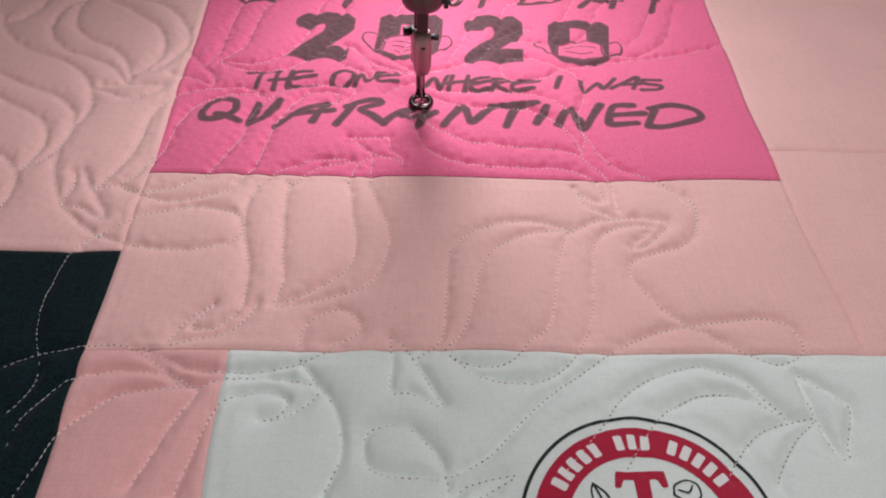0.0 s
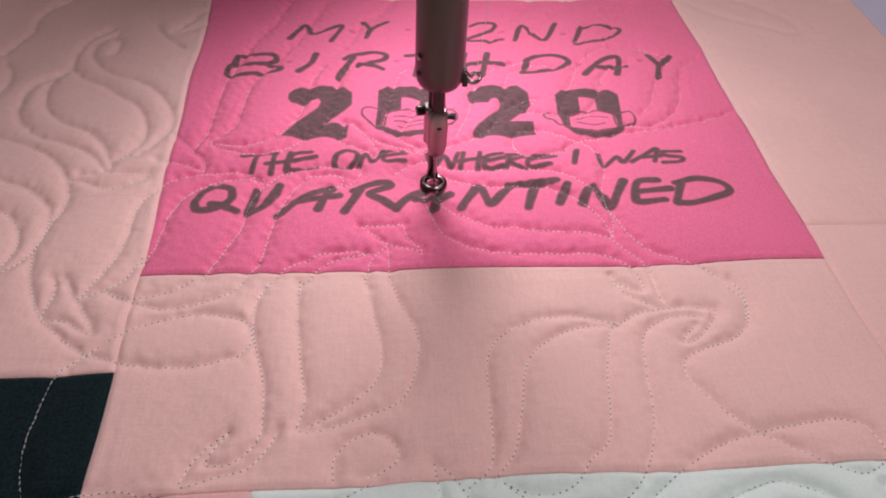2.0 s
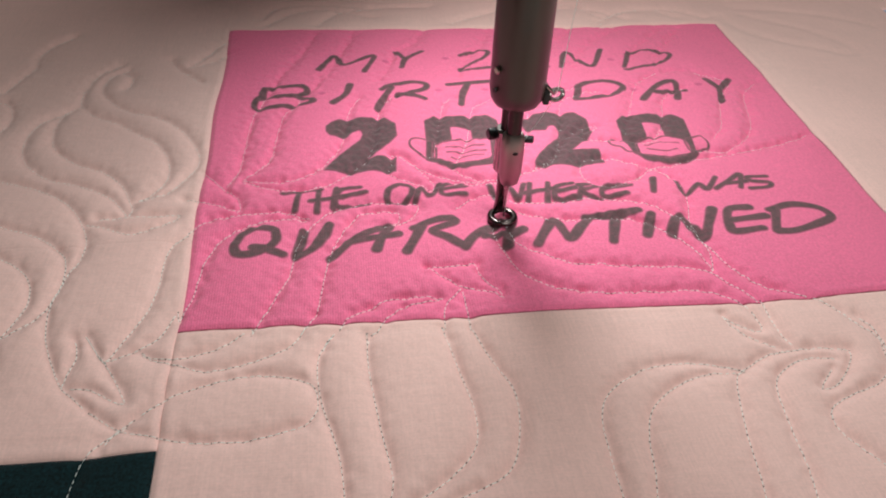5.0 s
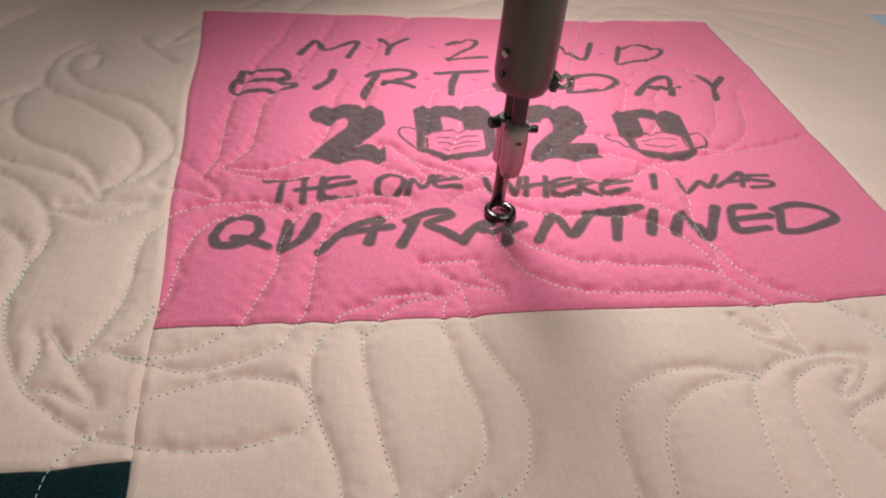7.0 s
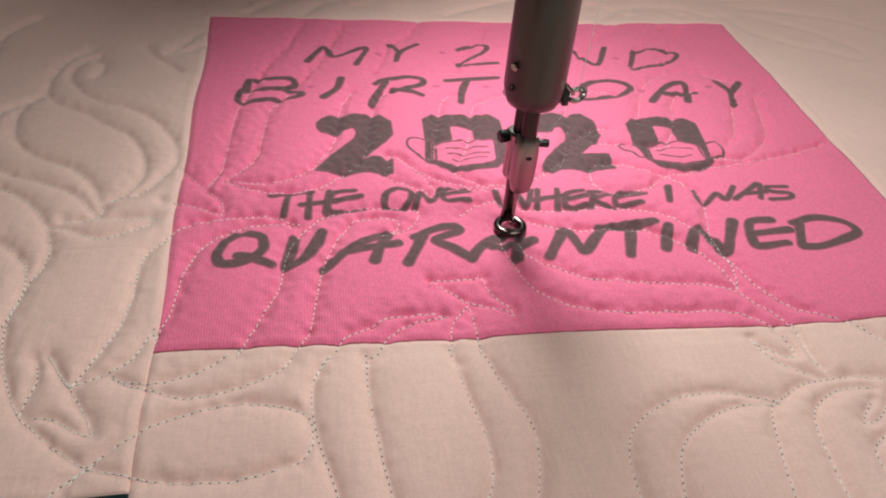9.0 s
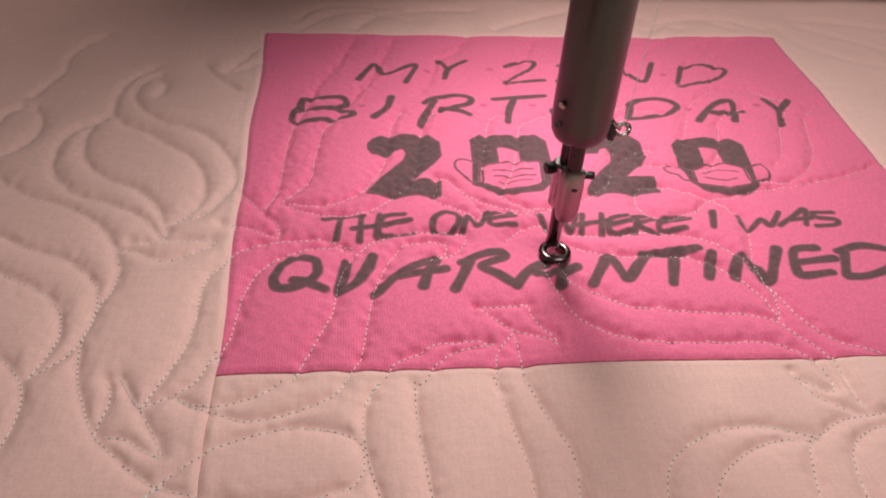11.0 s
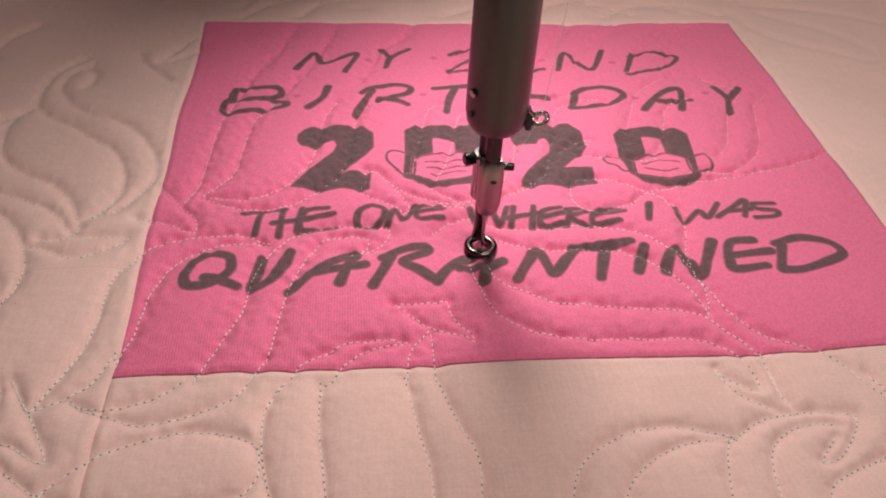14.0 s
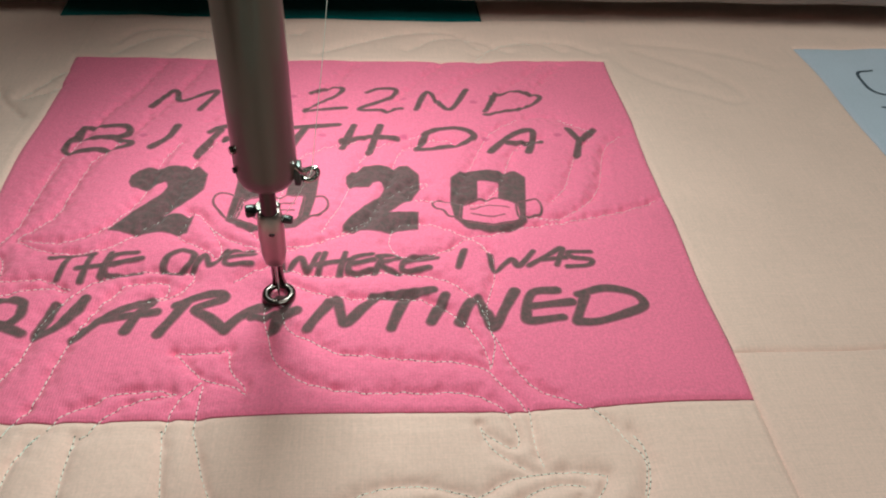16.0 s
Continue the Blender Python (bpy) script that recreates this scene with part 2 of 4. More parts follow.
run(-4, 66, -10, 59, -12, 48, -12, 30, -14, 15, -19, 2, -23, -8, -26, -13, -32, -4, -36, 2, -30, -7, -22, -19, -16, -30, -14, -35, -19, -33, -28, -27, -35, -26, -39, -25)
run(-39, -25, -38, -16, -37, -9, -40, 1)
run(-26, -13, -19, -10, -12, -6, -6, 0, -1, 13)
run(-12, -9, -8, -12, 1, -14, 9, -12, 18, -9, 26, -3, 31, 0)
run(-12, -10, -6, -14, 2, -17, 13, -21, 23, -20, 36, -16, 47, -10, 53, 0)
run(60, -14, 61, -10, 66, -3)
run(78, -12, 80, -7)
run(280, 0, 287, -7, 292, -17, 297, -25, 295, -35, 292, -43)
run(255, 0, 255, -8, 255, -18, 257, -29)
run(248, -7, 249, -14, 247, -18, 242, -16, 236, -11, 234, -7, 237, -17, 245, -25)
run(245, -25, 252, -29)
run(28, -117, 38, -122, 49, -127, 64, -129, 79, -129, 93, -126, 103, -122, 115, -116)
run(-31, -127, -19, -121, -7, -118, 6, -116, 22, -117, 43, -130, 55, -136, 65, -133, 75, -132, 87, -132, 99, -134, 108, -137, 103, -145, 94, -151, 85, -153, 92, -150, 95, -144, 90, -140, 81, -139, 71, -142)
run(71, -142, 66, -146, 63, -155, 59, -172, 56, -187)
run(98, -123, 105, -133, 113, -143, 118, -157, 119, -170, 116, -179, 113, -187)
run(137, -110, 138, -123, 138, -138, 146, -139, 153, -142, 161, -146, 158, -140, 150, -126, 143, -115, 137, -110)
run(162, -186, 162, -179, 159, -171, 153, -162, 146, -156, 137, -155, 130, -158, 128, -166, 130, -173, 138, -177, 149, -178, 161, -178, 171, -174, 181, -167, 188, -159, 198, -148, 209, -138, 220, -130, 231, -122, 242, -115)
run(242, -115, 257, -107, 276, -102, 299, -98, 315, -97, 324, -102, 326, -112, 322, -119, 312, -123, 303, -120, 294, -115, 283, -107, 274, -101, 265, -91, 257, -78, 254, -71, 256, -62, 267, -56, 282, -51, 293, -43)
run(293, -43, 297, -33, 298, -21, 294, -11)
run(164, -120, 173, -124, 183, -125, 193, -121, 201, -111, 210, -103, 214, -90, 218, -68, 225, -44, 232, -38, 244, -32, 260, -30, 275, -31, 280, -33, 275, -41, 265, -50, 258, -51, 268, -41)
run(164, -120, 177, -130, 190, -133, 202, -133, 212, -128, 221, -119, 228, -106, 233, -89, 236, -68, 240, -48, 249, -39, 262, -35, 272, -37)
run(150, -121, 159, -113, 162, -100, 163, -76, 165, -57, 172, -45, 187, -36, 202, -33, 217, -35, 230, -40, 214, -40, 199, -45, 186, -55, 180, -68, 177, -83, 171, -104, 165, -113, 158, -120)
run(317, -127, 324, -133, 330, -139, 335, -144, 334, -150, 328, -163, 326, -169, 322, -166, 319, -151, 318, -136, 317, -127)
run(209, -176, 223, -160, 229, -153, 238, -141, 252, -131, 266, -126, 276, -125, 290, -130, 299, -140, 307, -151, 300, -145, 290, -140, 275, -139, 262, -144, 251, -152, 240, -166, 231, -179)
run(274, -178, 280, -170, 292, -158, 305, -153, 318, -151, 307, -161, 297, -174, 292, -183)
run(175, -186, 182, -182, 189, -178, 182, -178, 171, -181, 164, -186)
run(78, -6, 78, -26, 81, -55, 84, -77, 82, -91, 94, -91, 109, -86, 125, -78, 132, -62, 134, -42, 128, -25, 122, -5)
run(110, -5, 114, -30, 117, -50, 115, -66, 106, -77, 93, -86, 83, -91)
run(64, -6, 58, -18, 59, -39, 65, -63, 67, -81, 66, -95, 57, -105, 47, -105, 50, -97, 54, -91, 46, -98, 40, -107, 39, -115, 51, -111, 63, -108, 71, -98, 74, -90)
run(97, -115, 97, -106, 103, -98, 113, -94, 121, -99, 123, -106, 117, -112, 107, -116)
run(-11, -46, -22, -58, -25, -77, -25, -96, -21, -112, -15, -127, -15, -139, -22, -151)
run(-15, -165, -14, -154, -8, -143, 0, -134, 11, -130, 23, -128, 38, -130, 51, -137)
run(-5, -187, 0, -173, 4, -160, 12, -150, 22, -141, 35, -138, 55, -137, 48, -155, 43, -170, 38, -184)
run(14, 326, 25, 347, 52, 353, 89, 346)
run(55, 313, 71, 335, 107, 346, 143, 347)
run(267, 315, 299, 336, 336, 335, 359, 318)
run(219, 321, 244, 341, 271, 337, 295, 318)
run(155, 315, 186, 334, 220, 349, 254, 349, 273, 323)
run(266, 305, 286, 328, 317, 335, 335, 320)
run(16, 312, 34, 334, 60, 343, 98, 327)
run(-70, 253, -81, 241, -85, 223, -85, 206, -80, 194, -70, 184, -57, 176, -45, 164, -34, 155, -26, 142, -22, 129, -21, 117, -24, 107, -28, 101, -34, 97)
run(-64, 245, -73, 238, -76, 223, -72, 210, -62, 197, -51, 189, -39, 184, -28, 175, -19, 164, -12, 151, -7, 136, -8, 124, -13, 114, -18, 105, -26, 100, -34, 97)
run(-83, 198, -90, 191, -92, 175, -90, 161, -86, 150, -78, 140, -68, 132, -58, 127, -50, 120, -42, 110, -37, 98, -34, 90, -35, 84)
run(-86, 192, -99, 181, -104, 167, -103, 150, -98, 137, -90, 127, -80, 119, -69, 115, -58, 109, -47, 101, -40, 92, -35, 84)
run(-143, 187, -142, 200, -135, 206, -126, 203, -120, 190, -119, 178, -122, 168, -128, 160, -135, 156)
run(-133, 219, -129, 235, -124, 252, -126, 270, -121, 285, -110, 300)
run(-6, 287, -14, 274, -21, 259, -26, 249, -17, 254, -8, 259, -4, 266)
run(-17, 227, -25, 237, -34, 247, -41, 261)
run(-68, 243, -60, 234, -60, 222, -62, 218)
# on the pink block
run(-9, 96, 1, 93, 9, 90, 18, 86, 17, 96, 10, 104, 3, 113, -4, 122)
run(-4, 66, -4, 68, 3, 76, 10, 80, 18, 82, 29, 83, 39, 83, 47, 79, 55, 75)
run(-1, 13, 0, 8, 2, 15, 4, 22, 5, 32, 6, 43, 8, 52, 12, 61, 19, 69, 28, 74, 37, 77, 45, 77, 55, 74)
run(31, 0, 31, -3, 34, 6, 37, 13, 41, 24, 45, 34, 47, 49, 49, 58, 53, 68, 57, 73)
run(53, 0, 51, -4, 57, 8, 59, 20, 61, 34, 63, 45, 67, 58, 73, 71, 79, 78, 89, 80, 96, 79, 98, 76, 97, 71, 92, 68, 86, 66)
run(57, 73, 63, 80, 72, 84, 80, 87, 91, 87, 102, 86, 107, 86, 108, 81, 105, 75, 100, 70, 92, 67)
run(67, -3, 70, 3, 74, 6, 80, 9, 85, 12, 89, 14, 95, 15, 103, 15, 110, 14, 114, 12)
run(80, -7, 83, -5, 86, 1, 90, 5, 93, 8, 98, 10, 105, 12, 112, 13)
run(107, 35, 115, 35, 124, 35, 130, 36, 131, 31, 132, 26, 135, 21, 139, 16, 140, 12)
run(140, 12, 135, 16, 129, 18, 123, 20, 117, 25, 112, 31, 107, 35)
run(110, -5, 111, -6, 112, 4, 114, 10, 118, 15, 122, 20)
run(122, -5, 122, -7, 122, 2, 122, 12, 122, 20)
run(10, 108, 15, 120, 16, 132, 17, 145, 17, 159, 18, 172, 20, 184, 26, 205, 33, 233, 45, 264, 55, 298)
run(18, 113, 26, 123, 32, 135, 33, 151, 35, 168, 37, 182, 43, 192, 55, 217, 67, 246, 78, 284, 81, 299)
run(18, 113, 27, 111, 35, 110, 44, 111, 52, 116, 60, 124, 67, 137, 72, 153, 74, 174, 77, 189, 83, 202)
run(18, 112, 30, 105, 40, 102, 53, 102, 63, 106, 73, 114, 81, 124, 86, 135, 89, 150, 91, 168, 94, 183, 99, 196, 106, 202)
run(97, 134, 103, 131, 110, 121, 115, 111, 118, 104, 117, 97, 110, 103, 101, 109, 95, 114, 98, 125, 97, 134)
run(117, 126, 122, 136, 125, 148, 128, 164, 131, 178, 134, 190, 141, 199)
run(133, 123, 139, 136, 143, 148, 146, 161, 149, 175, 154, 187, 167, 195, 177, 199, 187, 200)
run(110, 120, 118, 113, 128, 107, 140, 103, 150, 105, 161, 107, 173, 112, 181, 116, 190, 125, 195, 138, 199, 150, 203, 163, 205, 176, 210, 190, 220, 198, 234, 203, 243, 199)
run(130, 117, 139, 108, 149, 105)
run(166, 116, 171, 128, 176, 140, 179, 152, 183, 168, 187, 182, 192, 192, 202, 199, 215, 204, 223, 208)
run(176, 115, 184, 120, 191, 128, 198, 139, 206, 150, 214, 156, 223, 158, 222, 155, 215, 152, 212, 148, 214, 143, 223, 142, 236, 141, 247, 138, 257, 140)
run(237, 143, 244, 162, 250, 175, 256, 190, 261, 202, 270, 215, 282, 224, 298, 230, 312, 225, 324, 216, 331, 212, 327, 204, 320, 195, 313, 183, 307, 168, 300, 151, 290, 140)
run(254, 141, 262, 152, 267, 163, 272, 178, 277, 190, 286, 199, 298, 205)
run(276, 127, 289, 125, 300, 130, 311, 139, 320, 152, 325, 166, 329, 180, 334, 193, 342, 202, 349, 208)
run(230, 100, 242, 110, 254, 112, 267, 117, 282, 120, 298, 123, 314, 127, 328, 131, 342, 136, 352, 141)
run(250, 101, 245, 108, 237, 114, 228, 119, 219, 122, 208, 121, 203, 117, 201, 110, 201, 104, 205, 97, 213, 95, 221, 97, 228, 100, 236, 105)
run(248, 104, 252, 96, 252, 87, 251, 78, 248, 69, 245, 59, 245, 45, 246, 37, 244, 28, 242, 21)
run(148, 89, 154, 86, 165, 83, 176, 82, 187, 83, 198, 84, 209, 83, 219, 81, 229, 77, 236, 70, 241, 63, 244, 53, 245, 44, 248, 36, 251, 26, 256, 16, 261, 10, 268, 6, 273, 3, 279, 0)
run(151, 79, 158, 75, 166, 71, 176, 68, 190, 67, 203, 66, 213, 65, 221, 62, 227, 57, 233, 50, 237, 43, 240, 36, 242, 28, 242, 21)
run(151, 79, 151, 71, 151, 60, 154, 48, 161, 43, 169, 38, 177, 33, 187, 32, 199, 30, 211, 28, 223, 27, 233, 25, 240, 22, 244, 16, 248, 10, 252, 4, 254, -2, 255, 0)
run(151, 80, 146, 73, 144, 65, 143, 56, 146, 44, 149, 32, 154, 25, 161, 19, 168, 16, 178, 13, 189, 11, 201, 11, 213, 10, 224, 10, 234, 8, 239, 5, 243, 2, 246, -2, 248, -7)
run(127, 79, 131, 83, 138, 89, 146, 91, 150, 86)
run(129, 103, 140, 101, 148, 102, 156, 105, 162, 107)
run(132, 301, 123, 279, 110, 265, 103, 241, 95, 221)
run(180, 295, 171, 275, 159, 256, 148, 228)
run(243, 301, 225, 276, 212, 255, 202, 234)
run(266, 305, 279, 300, 257, 281, 241, 261, 227, 237)
run(311, 301, 293, 277, 278, 258, 266, 236)
run(327, 300, 311, 278, 298, 257, 289, 239)
# soft creases without thread
fold(369, 320, 377, 293, 396, 273, 421, 260, 438, 249, 450, 256)
fold(388, 323, 406, 309, 430, 292, 446, 268, 449, 255)
fold(387, 334, 435, 326, 474, 307, 486, 295)

CURVES = [spline(r) for r in RUNS]

# ---- the quilt's relief ----
X0, Y0, NX, NY = -440, -280, 1300, 720          # one cell a millimetre
SEAMS_V = [(0, -118, 306), (350, -118, 306), (63, -280, -118), (0, -280, -118), (-27, 371, 440), (271, 371, 440), (503, -118, 331), (420, -280, -118)]
SEAMS_H = [(0, 0, 350), (304, 0, 350), (26, 350, 503), (-58, -440, 0), (-118, 0, 860), (371, -27, 271), (331, 503, 860)]


def bend(x, y):
    """How the hand-cut, stretched patches leave the straight grid of the pattern."""
    up = np.clip(y, 0, 420) / 306
    s = np.clip((x - 150) / 190, -1, 1.1)
    wx = 0.7 * np.sin(y / 17.0 + 0.02 * x) + 0.5 * np.sin(y / 41.0 + 1.3)
    wy = 0.8 * np.sin(x / 23.0 + 0.5) + 0.6 * np.sin(x / 57.0 + y / 90) + 1.6 * np.sin(x / 47.0 + 0.6) * np.clip(y - 250, 0, 60) / 60
    lean = np.clip(-58 - y, 0, 200) / 130 * 3.0 + np.clip(-y / 58, 0, 1) * 1.5
    return x + 9.0 * s * up + 1.0 * up + lean + wx, y + wy


def field():
    gx, gy = np.meshgrid(np.arange(NX) + X0, np.arange(NY) + Y0)
    d = np.full((NY, NX), 60.0)
    r = 34
    ox, oy = np.meshgrid(np.arange(-r, r + 1), np.arange(-r, r + 1))
    for c in CURVES:
        for x, y in c[::2]:
            i, j = int(round(x)) - X0, int(round(y)) - Y0
            if not (r < i < NX - r - 1 and r < j < NY - r - 1):
                continue
            part_d = np.hypot(ox + (i + X0 - x), oy + (j + Y0 - y))
            w = d[j - r:j + r + 1, i - r:i + r + 1]
            np.minimum(w, part_d, out=w)
    # seams: a narrow ditch
    s = np.full((NY, NX), 60.0)
    for x, y0, y1 in SEAMS_V:
        for y in np.arange(y0, y1, 1.0):
            bx, by = bend(np.array(x), np.array(y))
            i, j = int(round(float(bx))) - X0, int(round(float(by))) - Y0
            if 9 < i < NX - 9 and 9 < j < NY - 9:
                w = s[j - 8:j + 9, i - 8:i + 9]
                np.minimum(w, np.hypot(ox[r - 8:r + 9, r - 8:r + 9] + (i + X0 - bx), oy[r - 8:r + 9, r - 8:r + 9] + (j + Y0 - by)), out=w)
    for y, x0, x1 in SEAMS_H:
        for x in np.arange(x0, x1, 1.0):
            bx, by = bend(np.array(x), np.array(y))
            i, j = int(round(float(bx))) - X0, int(round(float(by))) - Y0
            if 9 < i < NX - 9 and 9 < j < NY - 9:
                w = s[j - 8:j + 9, i - 8:i + 9]
                np.minimum(w, np.hypot(ox[r - 8:r + 9, r - 8:r + 9] + (i + X0 - bx), oy[r - 8:r + 9, r - 8:r + 9] + (j + Y0 - by)), out=w)
    loft = 2.5 * (1 - np.exp(-d / 2.1)) + 1.5 * (1 - np.exp(-d / 8.0)) - 2.4
    inner = np.clip(np.minimum(np.minimum(gx - 2, 352 - gx), np.minimum(gy - 2, 303 - gy)) / 6.0, 0, 1)
    loft *= 1 + (0.10 - 0.40 * np.clip((gy - 110) / 110, 0, 1)) * inner      # the jersey block puffs up most low down
    loft *= 1 + 0.15 * np.clip(1 - np.abs(gy + 59) / 59, 0, 0.2) * 5 * ((gx > 0) & (gx < 350))      # so does the strip under it
    loft *= 1 + 0.7 * np.clip((-118 - gy) / 8, 0, 1)                      # the near row is plumper
    loft *= 1 - 0.8 * np.clip((60 - np.hypot(gx - 238.5, gy + 201)) / 5, 0, 1)      # the stiff printed seal lies flatter
    ditch = -1.0 * np.exp(-(s / 1.1) ** 2) + 0.35 * np.exp(-((s - 2.6) / 1.5) ** 2)
    loft *= 1 - 0.55 * np.exp(-s / 5.0)
    rng = np.random.RandomState(4)
    soft = np.zeros_like(d)
    for k in range(26):
        a, f = rng.rand() * 6.28, 0.02 + 0.13 * rng.rand()
        soft += np.sin((gx * math.cos(a) + gy * math.sin(a)) * f + rng.rand() * 6.28 + 1.5 * np.sin(gx * 0.011 + k)) * 0.010 / f
    pucker = np.zeros_like(d)
    for k in range(18):
        a, f = rng.rand() * 6.28, 0.35 + 0.9 * rng.rand()
        pucker += np.sin((gx * math.cos(a) + gy * math.sin(a)) * f + rng.rand() * 6.28)
    crease = np.full((NY, NX), 60.0)
    for c in FOLDS:
        for x, y in spline(c)[::2]:
            i, j = int(round(x)) - X0, int(round(y)) - Y0
            if r < i < NX - r - 1 and r < j < NY - r - 1:
                w = crease[j - r:j + r + 1, i - r:i + r + 1]
                np.minimum(w, np.hypot(ox + (i + X0 - x), oy + (j + Y0 - y)), out=w)
    z = loft - 1.1 * np.exp(-(crease / 4.5) ** 2) + ditch + 0.55 * soft * (0.35 + 0.65 * np.clip(d / 20, 0, 1)) + (0.09 + 0.10 * inner) * pucker * np.exp(-d / 6.0)
    z = (z + np.roll(z, 1, 0) + np.roll(z, -1, 0) + np.roll(z, 1, 1) + np.roll(z, -1, 1)) / 5
    return z


RELIEF = field()


def height(x, y):
    """The quilt's height in millimetres at x, y in millimetres."""
    u, v = np.clip(np.asarray(x, float) - X0, 1, NX - 3), np.clip(np.asarray(y, float) - Y0, 1, NY - 3)
    i, j = u.astype(int), v.astype(int)
    a, b = u - i, v - j
    z = RELIEF
    return (z[j, i] * (1 - a) + z[j, i + 1] * a) * (1 - b) + (z[j + 1, i] * (1 - a) + z[j + 1, i + 1] * a) * b


# ---- the quilt ----
quilt = thing("quilt", "peach patchwork T-shirt quilt with swirling machine stitching", "quilt")


def panel(name, x0, x1, y0, y1, mat, step, label, drop=(1.1, 1.1, 1.1, 1.1)):
    # drop: how far the edges at y0, y1, x0, x1 turn down into their seams
    nx, ny = max(2, int((x1 - x0) / step)), max(2, int((y1 - y0) / step))
    nx, ny = nx + 2, ny + 2
    ux, uy = np.linspace(x0, x1, nx - 1), np.linspace(y0, y1, ny - 1)
    ux, uy = np.sort(np.append(ux, (x0 + 0.35, x1 - 0.35))), np.sort(np.append(uy, (y0 + 0.35, y1 - 0.35)))
    for u, k, deep, into in ((uy, 0, drop[0], 1), (uy, -1, drop[1], -1), (ux, 0, drop[2], 1), (ux, -1, drop[3], -1)):
        u[k] += into * (0.2 if deep > 0.75 else 0.0) * (2.0 if deep > 1.8 else 1.0)      # a fine gap in the deep seams
    gx, gy = np.meshgrid(ux, uy)
    bx, by = bend(gx, gy)
    bz = height(bx, by)
    for edge, deep in zip((np.s_[0, :], np.s_[-1, :], np.s_[:, 0], np.s_[:, -1]), drop):
        bz[edge] -= deep
    v = np.column_stack([bx.ravel(), by.ravel(), bz.ravel()]) * 0.001
    i = (np.arange(ny)[:, None] * (nx + 1) + np.arange(nx)).ravel()
    f = np.column_stack([i, i + 1, i + nx + 2, i + nx + 1])
    me = bpy.data.meshes.new(name)
    me.vertices.add(len(v))
    me.vertices.foreach_set("co", v.ravel())
    me.loops.add(f.size)
    me.loops.foreach_set("vertex_index", f.ravel())
    me.polygons.add(len(f))
    me.polygons.foreach_set("loop_start", np.arange(len(f)) * 4)
    me.polygons.foreach_set("use_smooth", np.ones(len(f), bool))
    me.materials.append(mat)
    me.update(calc_edges=True)
    ob = new(name, me)
    ob.parent = quilt
    return tagged(ob, label)


tee_block = panel("tee_block", 0, 350, 0, 304, PINK, 0.7, "bright pink jersey block with grey printed lettering", (2.0, 0.4, 0.35, 0.4))
panel("sashing", 0, 350, -118, 0, PEACH, 0.9, "peach cotton strip under the pink block", (0.9, 1.5, 0.5, 0.3))
panel("sashing", 0, 350, 304, 371, PEACH, 1.8, "peach cotton strip above the pink block", (0.4, 0.6, 0.0, 0.0))
panel("sashing", -440, 0, 61, 371, PEACH, 1.2, "peach cotton panel with leaf-shaped quilting", (0.12, 0.0, 0.0, 0.3))
panel("sashing", -440, 0, -58, 61, PEACH, 1.0, "peach cotton panel with leaf-shaped quilting", (0.6, 0.12, 0.0, 0.5))
panel("dark_block", -440, 0, -270, -58, TEAL, 1.6, "dark teal jersey block with white stitching", (0.0, 0.6, 0.0, 0.6))
panel("sashing", 0, 63, -270, -118, SHADED_PEACH, 1.2, "peach cotton strip beside the white block, with shade in its colour", (0.0, 0.9, 0.6, 0.6))
white_block = panel("white_block", 63, 420, -270, -118, WHITE, 0.9, "white jersey block with a round printed seal", (0.0, 0.8, 0.6, 0.4))
panel("sashing", 420, 850, -270, -118, PEACH, 4.0, "plain peach cotton panel", (0.0, 0.0, 0.4, 0.0))
panel("sashing", 350, 850, -118, 26, PEACH, 2.0, "plain unquilted peach cotton strip", (0.4, 0.35, 0.3, 0.0))
panel("sashing", 350, 503, 26, 371, PEACH, 1.8, "plain unquilted peach cotton strip", (0.35, 0.0, 0.0, 0.0))
blue_block = panel("blue_block", 503, 850, 26, 331, BLUE, 2.5, "pale blue jersey block with dark drawn lines", (0.4, 0.5, 0.5, 0.0))
panel("sashing", 503, 850, 331, 371, PEACH, 3.0, "peach cotton strip above the blue block", (0.5, 0.0, 0.0, 0.0))
panel("sashing", -440, -27, 371, 435, PEACH, 3.0, "peach cotton strip running under the roll", (0.0, 0.0, 0.0, 0.6))
panel("dark_block", -27, 271, 371, 435, BACK_TEAL, 2.5, "dark teal jersey block running under the roll", (0.6, 0.0, 0.6, 0.6))
panel("sashing", 271, 850, 371, 435, PEACH, 3.0, "peach cotton strip running under the roll", (0.0, 0.0, 0.6, 0.0))
# thin tube in the seam ditch; its deep rose stands for the ditch's shade
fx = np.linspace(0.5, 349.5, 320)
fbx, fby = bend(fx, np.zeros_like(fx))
part("seam_shade_line", tube([(x * 0.001, y * 0.001, (float(height(x, y)) - 0.10 + 0.10 * math.sin(x * 0.7)) * 0.001) for x, y in zip(fbx, fby)], 0.00033, 6),
     SEAM_SHADE, quilt, "thin deep rose line for the shade in the jersey's seam")
part("backing", box(-0.43, 0.84, -0.262, 0.43, -0.016, -0.008, 0.003), BACKING, quilt, "grey cotton backing and batting")

